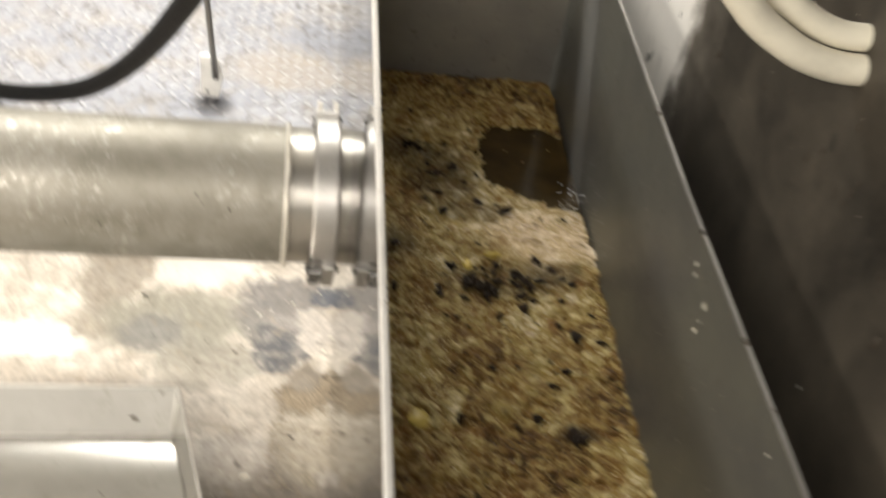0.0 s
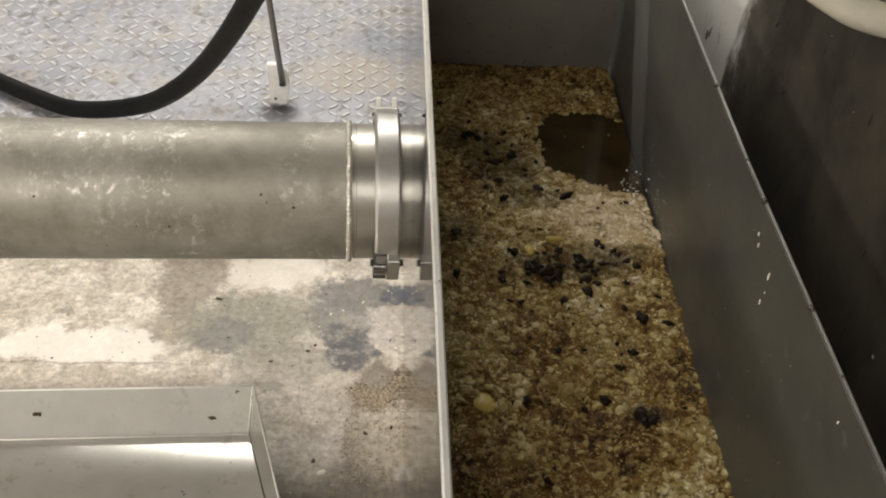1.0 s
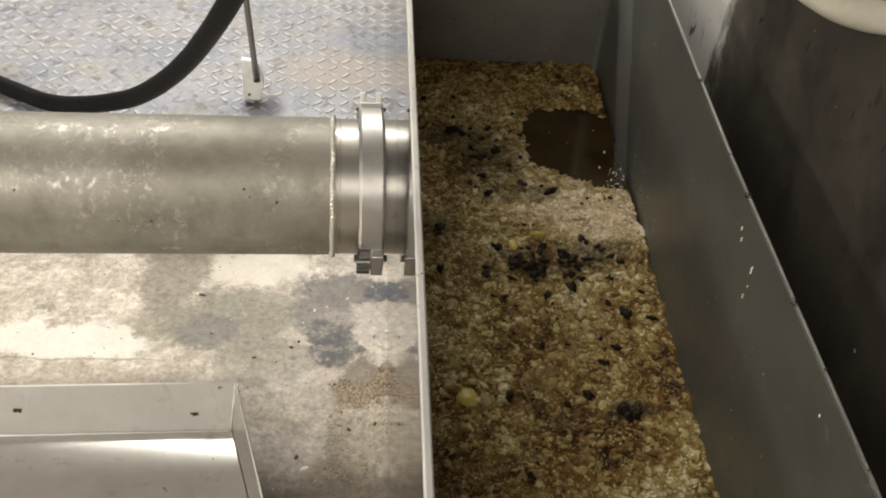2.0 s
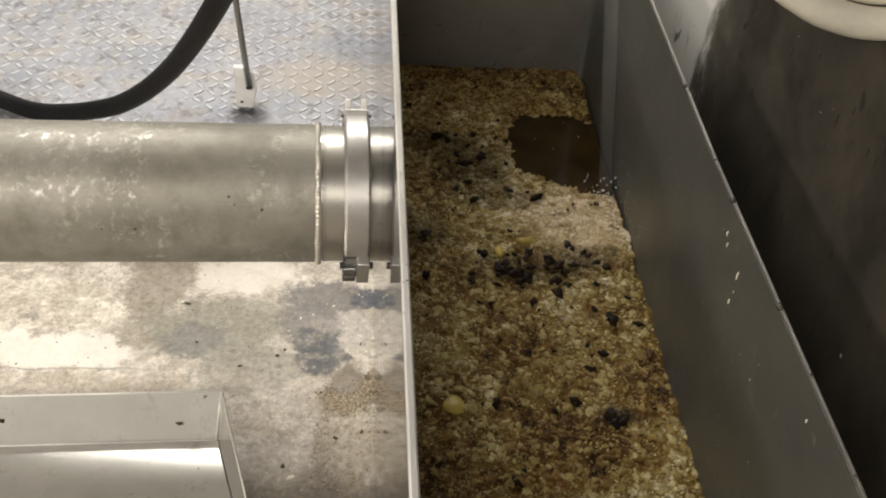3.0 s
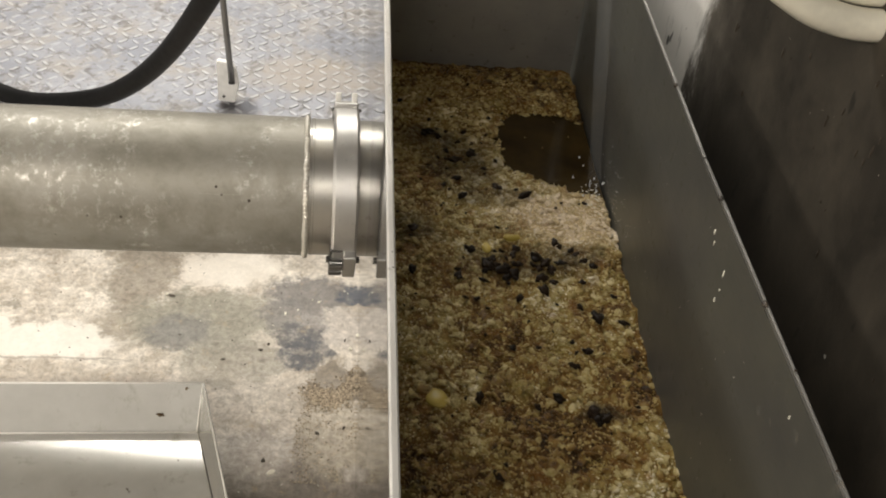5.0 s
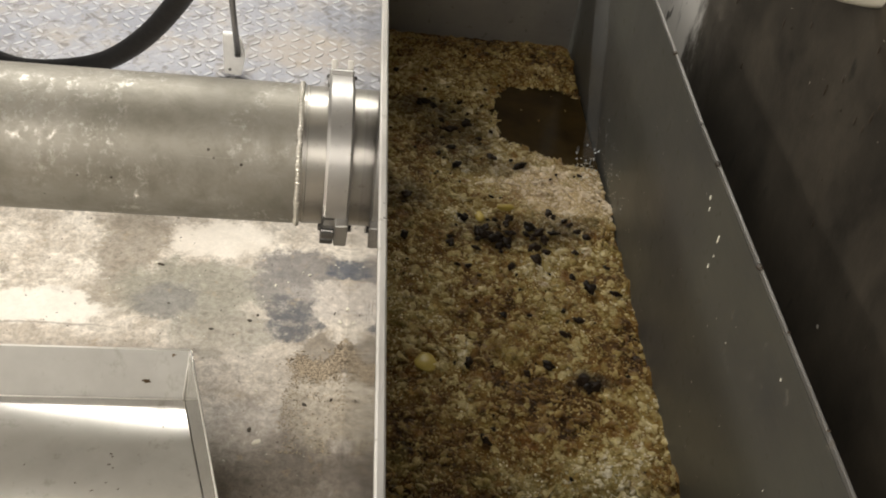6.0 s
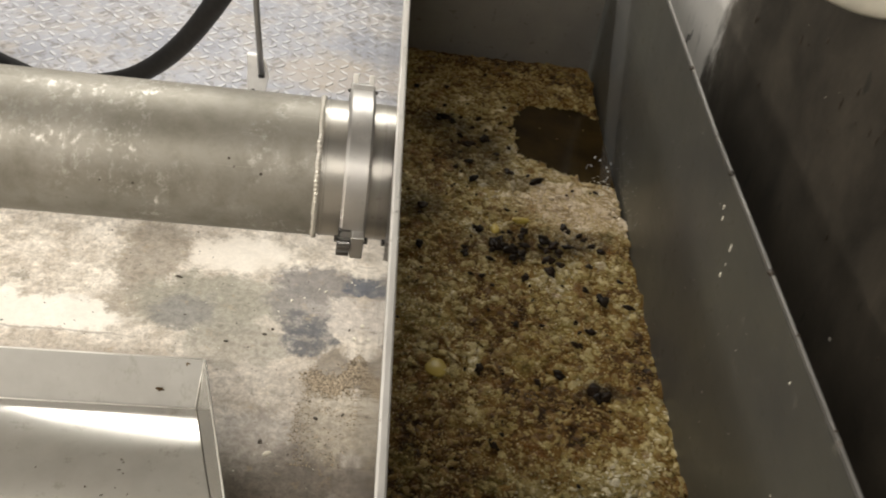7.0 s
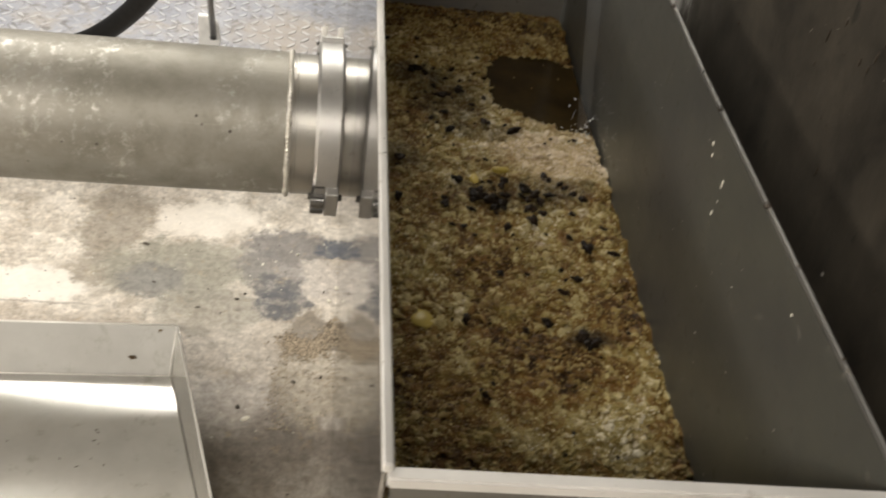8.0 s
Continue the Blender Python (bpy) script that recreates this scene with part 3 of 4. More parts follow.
def build_trough():
    t = empty("steel_trough")
    s = 0.003

    def panel(name, x0, y0, x1, y1, za, zb, mat=M_TROUGH):
        """Upright sheet from (x0, y0) to (x1, y1); its top runs from za to zb."""
        d = Vector((x1 - x0, y1 - y0, 0)).normalized()
        n = Vector((-d.y, d.x, 0)) * s
        a, b = Vector((x0, y0, 0)), Vector((x1, y1, 0))
        low = [a, b, b + n, a + n]
        top = [Vector((p.x, p.y, z)) for p, z in zip(low, (za, zb, zb, za))]
        return part(name, prism(low, top), mat, t)

    panel("side_wall", -s - 0.001, 0.0, -s - 0.001, BACK_Y, RIM_L - 0.004, RIM_L - 0.004, M_OUTER)
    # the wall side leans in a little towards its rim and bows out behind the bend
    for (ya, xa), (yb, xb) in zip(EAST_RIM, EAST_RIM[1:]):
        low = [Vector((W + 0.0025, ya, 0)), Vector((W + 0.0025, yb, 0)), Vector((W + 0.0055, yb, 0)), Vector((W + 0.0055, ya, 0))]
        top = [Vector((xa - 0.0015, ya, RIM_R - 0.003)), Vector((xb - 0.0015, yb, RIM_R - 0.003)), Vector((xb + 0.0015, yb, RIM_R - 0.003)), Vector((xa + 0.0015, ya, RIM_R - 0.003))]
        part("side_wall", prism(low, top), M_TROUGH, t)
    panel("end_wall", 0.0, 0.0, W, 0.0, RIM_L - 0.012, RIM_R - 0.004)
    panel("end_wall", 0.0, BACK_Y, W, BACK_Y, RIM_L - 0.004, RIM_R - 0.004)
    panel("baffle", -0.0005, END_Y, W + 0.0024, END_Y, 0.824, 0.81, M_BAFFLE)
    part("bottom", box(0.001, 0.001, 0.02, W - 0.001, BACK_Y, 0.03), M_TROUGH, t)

    part("floor_seam", tube([(-0.0048, 0.02, 0.0008), (-0.0048, 0.8, 0.0012), (-0.0048, 1.5, 0.0008)], 0.0020, 8, 6), M_DARK, t, "dark dirty joint at the floor", True)

    def rim(p, q, w=0.0030, lean=0.0, tall=0.005, mat=M_RIM):
        p, q = Vector(p), Vector(q)
        d = (q - p).normalized()
        n = Vector((-d.y, d.x, 0)) * w
        u = Vector((0, 0, tall))
        bm = prism([p - n - u, q - n - u, q + n - u, p + n - u], [p - n + u * (1 - lean), q - n + u * (1 - lean), q + n + u, p + n + u])
        bmesh.ops.bevel(bm, geom=bm.edges[:], offset=0.0015, segments=1 if lean else 2, affect="EDGES")
        part("folded_rim", bm, mat, t, "folded edge, toned bright for its lit top" if mat is M_RIM else "dull steel edge")

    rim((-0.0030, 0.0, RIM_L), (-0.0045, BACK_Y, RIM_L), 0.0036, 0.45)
    for (ya, xa), (yb, xb) in zip(EAST_RIM, EAST_RIM[1:]):
        rim((xa, ya, RIM_R), (xb, yb, RIM_R), 0.0016, 0.0, 0.0032, M_EDGE)
    # small dark weld tacks along the wall side's rim
    for y in (0.665, 0.452, 0.30):
        ob = part("weld_tack", lump(y * 11, 0.0030, 0.0044, 0.0026, 0.6, 2), M_SPECK, t, "dark rusty weld tack", True)
        ob.matrix_basis = Matrix.Translation((east_rim(y) - 0.001, y, RIM_R + 0.001))
    rim((-0.003, 0.0, RIM_L - 0.008), (W + 0.003, 0.0, RIM_R), 0.005)
    return tagged(t, "long open stainless steel trough holding food waste", "trough")


# hole of open water in the scum; negative inside
def pool(x, y):
    sides = (0.187 - x, y - 1.036 + 0.05 * (x - 0.26), 0.80 * (0.205 - x) + 0.60 * (y - 1.022), 0.62 * (x - 0.318) + 0.78 * (y - 1.018),
             -0.52 * (x - 0.193) - 0.854 * (y - 0.879), 0.822 - y)
    d = 0.010 * math.log(sum(math.exp(min(s / 0.010, 60)) for s in sides))
    wob = 0.10 * noise.noise(Vector((x * 26, y * 26, 3.0))) + 0.10 * noise.noise(Vector((x * 75, y * 75, 7.0))) + 0.07 * noise.noise(Vector((x * 190, y * 190, 1.0)))
    return d / 0.07 + wob


def scum_height(x, y):
    n = noise.noise(Vector((x * 16, y * 16, 0))) * 0.005 + noise.noise(Vector((x * 55, y * 55, 5))) * 0.0035 + noise.noise(Vector((x * 130, y * 130, 9))) * 0.002
    edge = min(1.0, max(0.0, pool(x, y) / 0.30))
    wall = (0.004 + 0.012 * noise.noise(Vector((4, y * 34, 2)))) * max(0.0, 1 - (W - x) / 0.016)
    return SCUM_Z + n * (0.4 + 0.6 * edge) - 0.010 * (1 - edge) ** 2 - wall + 0.012 * max(0, 1 - y / 0.12)


def build_waste():
    step = 0.0045
    nx, ny = int((W - 0.002) / step), int((END_Y - 0.004) / step)
    bm = bmesh.new()
    grid = {}
    for i in range(nx + 1):
        for j in range(ny + 1):
            x, y = 0.001 + (W + 0.0005) * i / nx, 0.003 + (END_Y - 0.005) * j / ny
            if pool(x, y) > -0.08:
                grid[i, j] = bm.verts.new((x, y, scum_height(x, y)))
    for i in range(nx):
        for j in range(ny):
            q = [grid.get(k) for k in ((i, j), (i + 1, j), (i + 1, j + 1), (i, j + 1))]
            if None not in q:
                bm.faces.new(q)
    tagged(link("scum_layer", bm, M_SCUM, True), "floating crust of soaked beige and brown food scraps", "food waste", kind="stuff")
    tagged(link("trough_water", box(0.001, 0.001, 0.03, W + 0.002, END_Y - 0.001, SCUM_Z - 0.008), M_WATER), "dark murky brown water under the scum", "water", kind="structure")
    # soft clumps, then grains of rice and fine scraps between them
    rng = random.Random(11)
    for name, sub, many, label in (("food_clumps", 2, 9500, "soft soaked clumps of bread, rice and vegetable scraps in the trough"),
                                   ("food_grains", 1, 21000, "soaked rice grains and chopped food scraps floating in the trough")):
        base = bmesh.new()
        bmesh.ops.create_icosphere(base, subdivisions=sub, radius=1)
        unit = np.array([v.co[:] for v in base.verts])
        tris = np.array([[v.index for v in f.verts] for f in base.faces])
        base.free()
        shapes = []
        for k in range(30):
            g = np.array([1 + 0.7 * noise.noise(Vector(u) * 1.1 + Vector((k * 7.3, k, 0))) + 0.45 * noise.noise(Vector(u) * 2.6 + Vector((k * 3.3, k, 9))) for u in unit])
            shapes.append(unit * g[:, None])
        verts, faces, count = [], [], 0
        while count < many:
            x, y = rng.uniform(0.003, W - 0.001), rng.uniform(0.004, END_Y - 0.006)
            if pool(x, y) < -0.02 and rng.random() > 0.003:
                continue
            if sub == 2:
                l = rng.choice((0.0022, 0.0028, 0.0036, 0.0048, 0.0070)) * rng.uniform(0.8, 1.2)
                w, h = l * rng.uniform(0.5, 0.95), l * rng.uniform(0.22, 0.40)
                sink = rng.uniform(-0.85, 0.0)
            else:
                l = rng.uniform(0.0008, 0.0021)
                w, h = l * rng.uniform(0.4, 0.9), l * rng.uniform(0.35, 0.7)
                sink = rng.uniform(-0.3, 1.6)
            e = np.array(Euler((rng.uniform(-0.6, 0.6), rng.uniform(-0.6, 0.6), rng.uniform(0, 6.3))).to_matrix())
            z = max(scum_height(x, y), SCUM_Z - 0.008) + h * sink
            verts.append((shapes[rng.randrange(30)] * (l, w, h)) @ e.T + (x, y, z))
            faces.append(tris + count * len(unit))
            count += 1
        me = bpy.data.meshes.new(name)
        me.from_pydata(np.concatenate(verts), [], np.concatenate(faces))
        me.materials.append(M_CLUMP if sub == 2 else M_GRAIN)
        me.shade_smooth()
        tagged(new(name, me), label, "food waste", kind="stuff")


def build_scraps():
    """Pieces that stand out on the scum."""
    rng = random.Random(23)
    shapes = []
    for k in range(6):
        shapes.append(link("black_scrap", lump(k * 5 + 2, rng.uniform(0.0055, 0.0080), rng.uniform(0.0038, 0.0058), 0.0026, 0.9, 3), M_BLACK, True))
    # (x, y, half length in mm) drift by drift
    drift = [(0.244, 0.697, 5.6), (0.262, 0.687, 4.4), (0.268, 0.68, 3.8), (0.275, 0.663, 4.4), (0.287, 0.655, 4.4), (0.146, 0.646, 8.8), (0.165, 0.641, 7.5), (0.157, 0.651, 5.0),
             (0.18, 0.635, 6.2), (0.168, 0.625, 5.6), (0.211, 0.665, 7.5), (0.223, 0.656, 6.9), (0.241, 0.655, 4.4), (0.23, 0.643, 6.2), (0.214, 0.626, 6.9), (0.229, 0.62, 4.4),
             (0.186, 0.683, 5.0), (0.124, 0.679, 6.9), (0.106, 0.627, 4.4), (0.138, 0.618, 3.8), (0.216, 0.605, 6.9), (0.181, 0.588, 4.7), (0.267, 0.621, 3.8)]
    near = [(0.257, 0.576, 4.4), (0.275, 0.556, 6.9), (0.31, 0.551, 4.4), (0.163, 0.499, 4.7), (0.195, 0.503, 2.8), (0.238, 0.514, 2.5), (0.255, 0.499, 4.7), (0.235, 0.474, 4.4),
            (0.117, 0.421, 5.6), (0.209, 0.425, 6.2), (0.183, 0.411, 4.4), (0.246, 0.403, 6.9), (0.259, 0.398, 6.9), (0.25, 0.391, 4.4), (0.129, 0.314, 4.7), (0.138, 0.327, 2.5),
            (0.046, 0.633, 5.0), (0.049, 0.716, 7.5), (0.165, 0.723, 2.8), (0.304, 0.596, 2.8), (0.112, 0.584, 3.1), (0.126, 0.583, 3.1), (0.138, 0.566, 2.5), (0.049, 0.588, 1.9)]
    far = [(0.116, 0.877, 8.3), (0.14, 0.898, 6.4), (0.122, 0.924, 3.8), (0.133, 0.954, 4.5), (0.157, 0.864, 4.5), (0.103, 0.898, 3.8), (0.176, 0.882, 3.2), (0.173, 0.817, 5.1),
           (0.212, 0.802, 7.1), (0.121, 0.795, 6.4), (0.115, 0.834, 5.1), (0.149, 1.091, 2.6), (0.036, 1.032, 3.8), (0.083, 1.033, 3.2), (0.081, 0.949, 7.1), (0.092, 0.938, 4.5),
           (0.071, 0.943, 4.5), (0.2, 0.812, 2.6), (0.096, 0.819, 4.2), (0.297, 0.79, 2.6)]
    spots = [(x, y, l / 5.4) for x, y, l in drift + near + far]
    for _ in range(18):
        spots.append((rng.gauss(0.190, 0.040), rng.gauss(0.648, 0.018), rng.uniform(0.4, 0.8)))
    for _ in range(70):
        spots.append((rng.uniform(0.010, W - 0.008), rng.uniform(0.10, 1.1), rng.uniform(0.2, 0.42)))
    for _ in range(26):
        spots.append((rng.gauss(0.09, 0.05), rng.gauss(0.88, 0.08), rng.uniform(0.25, 0.5)))
    used = set()
    for n, (x, y, s) in enumerate(spots):
        x = min(max(x, 0.012), W - 0.012)
        if pool(x, y) < 0.05:
            continue
        src = shapes[n % 6]
        m = Matrix.Translation((x, y, scum_height(x, y) + 0.0046)) @ Euler((rng.uniform(-.2, .2), rng.uniform(-.2, .2), rng.uniform(0, 6.3))).to_matrix().to_4x4()
        s *= rng.uniform(0.9, 1.1)
        if n % 6 not in used:
            used.add(n % 6)
            src.matrix_world = m @ Matrix.Scale(s, 4)
            tagged(src, "black wet scrap of cooked mushroom floating on the scum", "food scrap", "black scraps on the scum")
        else:
            c = copy_thing(src, m)
            c.scale = (s, s, s)
    for x, y, a, b, c, lab in ((0.069, 0.422, 0.0130, 0.0150, 0.0034, "round yellow slice of potato floating on the scum"),
                               (0.182, 0.704, 0.0115, 0.006, 0.004, "small yellow piece of potato floating on the scum"),
                               (0.147, 0.687, 0.006, 0.011, 0.003, "small yellow piece of potato floating on the scum")):
        p = link("potato_piece", lump(x * 40, a, b, c, 0.2, 3), M_YELLOW, True)
        p.matrix_world = Matrix.Translation((x, y, scum_height(x, y) + 0.0030))
        tagged(p, lab, "food scrap", "potato pieces on the scum")


STREAM_FOOT, STREAM_TOP = Vector((0.321, 0.838, SCUM_Z - 0.010)), Vector((0.241, 0.838, 1.05))


def build_stream():
    """A thin veil of water that falls beside the wall side and keeps the pool open."""
    d = STREAM_TOP - STREAM_FOOT
    bm = bmesh.new()
    n, rings = 40, []
    for k in range(n + 1):
        u = k / n
        c = STREAM_FOOT + d * u
        rings.append([bm.verts.new(c + Vector(((0.0095 + 0.0012 * noise.noise(Vector((u * 9, 0, 0)))) * math.cos(a), 0.006 * math.sin(a), 0))) for a in [2 * math.pi * j / 16 for j in range(16)]])
    for p, q in zip(rings, rings[1:]):
        for j in range(16):
            bm.faces.new((p[j], p[(j + 1) % 16], q[(j + 1) % 16], q[j]))
    bmesh.ops.recalc_face_normals(bm, faces=bm.faces)
    ob = tagged(link("water_stream", bm, M_STREAM, True), "thin clear stream of water falling into the trough", "water")
    ob.visible_shadow = False
    top = STREAM_TOP
    tagged(link("water_spout", tube([top - Vector((0, 0, 0.01)), top + Vector((-0.01, 0, 0.2)), (0.20, 0.838, 2.5)], 0.013, 16, 6), M_CREAM, True), "cream plastic water spout hanging from the ceiling", "spout")
    rng = random.Random(77)
    drops = []
    for k in range(12):
        ob = tagged(link("water_drop", lump(k, 0.0013, 0.0013, 0.0017, 0.2, 2), M_DROP, True), "clear water drop splashing up beside the stream", "water drop", "drops round the stream")
        a, r = rng.uniform(2.6, 5.4), rng.uniform(0.006, 0.030)
        x = min(STREAM_FOOT.x + r * math.cos(a), W - 0.006)
        drops.append((ob, x, STREAM_FOOT.y + r * math.sin(a), rng.uniform(0.012, 0.040), rng.uniform(0.26, 0.48), rng.random()))
    return drops


# ---- pipe and clamp ----
PIPE = Matrix.Translation((0, 0.9590, 0.4178)) @ Vector((1, 0.0375, -0.0134)).to_track_quat("X", "Z").to_matrix().to_4x4()
R = 0.1095


def build_pipe():
    t = empty("drain_pipe")
    part("pipe_body", lathe([(-4.58, R), (-2.2, R), (-1.6, R), (-1.0, R), (-0.6, R), (-0.3, R), (-0.11, R), (-0.11, R - 0.004), (-4.58, R - 0.004)], PIPE, 96, closed=True), M_PIPE, t, smooth=False).data.shade_smooth()
    # one rippled bead round the joint
    bm = bmesh.new()
    n, rings = 320, []
    for k in range(n):
        a = 2 * math.pi * k / n
        g = 0.0040 * (1 + 0.16 * math.sin(k * 2.0) + 0.35 * noise.noise(Vector((k * 0.13, 0, 0))))
        shift = 0.0012 * noise.noise(Vector((k * 0.09, 5, 0)))
        rings.append([bm.verts.new(PIPE @ Vector((-0.106 + shift + g * math.cos(b), (R + g * math.sin(b)) * math.cos(a), (R + g * math.sin(b)) * math.sin(a)))) for b in [2 * math.pi * j / 8 for j in range(8)]])
    for k in range(n):
        p, q = rings[k], rings[(k + 1) % n]
        for j in range(8):
            bm.faces.new((p[j], p[(j + 1) % 8], q[(j + 1) % 8], q[j]))
    bmesh.ops.recalc_face_normals(bm, faces=bm.faces)
    part("weld_bead", bm, M_WELD, t, "rough weld bead", True)
    r = R - 0.0015
    part("ferrule", lathe([(-0.103, r - 0.001), (-0.099, r - 0.001), (-0.098, r + 0.0008), (-0.095, r + 0.0008), (-0.094, r), (-0.066, r), (-0.060, r + 0.002), (-0.049, r + 0.004), (-0.049, r - 0.006), (-0.103, r - 0.006)], PIPE, 128, closed=True), M_POLISH, t, "polished steel ferrule")
    part("ferrule", lathe([(-0.045, r + 0.004), (-0.034, r + 0.002), (-0.027, r), (-0.0062, r), (-0.0056, r - 0.0012), (-0.0050, r - 0.0012), (-0.0050, r - 0.006), (-0.045, r - 0.006)], PIPE, 128, closed=True), M_POLISH, t, "polished steel ferrule")
    for ob in t.children[-2:]:
        ob.data.shade_smooth()
        ob.data.set_sharp_from_angle(angle=radians(25))
    return tagged(t, "thick dull stainless steel drain pipe entering the trough wall", "pipe")


def build_clamp():
    t = empty("pipe_clamp")
    x0, x1, ri, ro = -0.0665, -0.0275, R + 0.004, R + 0.0215

    def half(a0, a1):
        bm = bmesh.new()
        prof = [(x0, ri + 0.002), (x0, ro - 0.003), (x0 + 0.004, ro), (x1 - 0.004, ro), (x1, ro - 0.003), (x1, ri + 0.002), (x1 - 0.008, ri + 0.004), (x0 + 0.008, ri + 0.004)]
        n, rings = 44, []
        for k in range(n + 1):
            a = radians(a0 + (a1 - a0) * k / n)
            rings.append([bm.verts.new(PIPE @ Vector((p, q * math.cos(a), q * math.sin(a)))) for p, q in prof])
        for p, q in zip(rings, rings[1:]):
            for k in range(len(prof)):
                bm.faces.new((p[k], p[(k + 1) % len(prof)], q[(k + 1) % len(prof)], q[k]))
        bm.faces.new(rings[0])
        bm.faces.new(rings[-1][::-1])
        bmesh.ops.recalc_face_normals(bm, faces=bm.faces)
        ob = part("clamp_half", bm, M_CLAMP, t)
        ob.data.shade_smooth()
        ob.data.set_sharp_from_angle(angle=radians(35))

    # angles run from +y (away) over the top to -y
    half(64, 201)
    half(205, 420)

    def at(along, angle, rad):
        a = radians(angle)
        return PIPE @ Matrix.Translation((along, rad * math.cos(a), rad * math.sin(a))) @ Euler((a, 0, 0)).to_matrix().to_4x4()

    bm = box(x0 + 0.001, -0.016, -0.012, x1 - 0.001, 0.007, 0.014, 0.0025)
    bmesh.ops.transform(bm, matrix=at(0, 66, ro), verts=bm.verts)
    part("clamp_ear", bm, M_CLAMP, t)
    for dx in (-0.0125, 0.0125):
        bm = box(-0.0042, -0.004, -0.004, 0.0042, 0.021, 0.004, 0.0015)
        bmesh.ops.transform(bm, matrix=at((x0 + x1) / 2 + dx, 66, ro), verts=bm.verts)
        part("stud", bm, M_STUD, t, "bright bolt stud")
    for dx in (-0.0205, 0.0205):
        bm = bmesh.new()
        bmesh.ops.create_uvsphere(bm, u_segments=14, v_segments=8, radius=0.0032, matrix=at((x0 + x1) / 2 + dx, 70, ro - 0.004))
        part("bolt_head", bm, M_DARKSTEEL, t, "", True)
    # hinge low on the near side: a fork with a roller in its one half
    m = at(0, 201, ro)
    for name, q, mat, lab in (("hinge_lug", (x0 + 0.0195, -0.014, -0.026, x1, 0.011, 0.036), M_CLAMP, ""),
                              ("hinge_block", (x0 - 0.001, -0.016, -0.028, x0 + 0.019, -0.002, 0.030), M_DARKSTEEL, "dark hinge knuckle"),
                              ("hinge_tongue", (x0 - 0.002, -0.012, 0.018, x0 + 0.0185, 0.011, 0.031), M_DARKSTEEL, "dark hinge tongue")):
        bm = box(*q, 0.002)
        bmesh.ops.transform(bm, matrix=m, verts=bm.verts)
        part(name, bm, mat, t, lab)
    bm = bmesh.new()
    bmesh.ops.create_cone(bm, cap_ends=True, segments=28, radius1=0.0115, radius2=0.0115, depth=0.0195, matrix=m @ Matrix.Translation((x0 + 0.0085, 0.003, 0.003)) @ pose(0, 0, 0, 0, 90, 0))
    part("hinge_roller", bm, M_ROLLER, t, "bright hinge roller", True).data.set_sharp_from_angle(angle=radians(40))
    for x in (x0 - 0.003, x1 + 0.003):
        bm = bmesh.new()
        bmesh.ops.create_cone(bm, cap_ends=True, segments=6, radius1=0.006, radius2=0.006, depth=0.006, matrix=m @ Matrix.Translation((x, -0.003, 0.002)) @ pose(0, 0, 0, 0, 90, 0))
        part("hinge_nut", bm, M_DARKSTEEL, t)
    return tagged(t, "heavy two-piece steel clamp round the pipe joint", "pipe clamp")


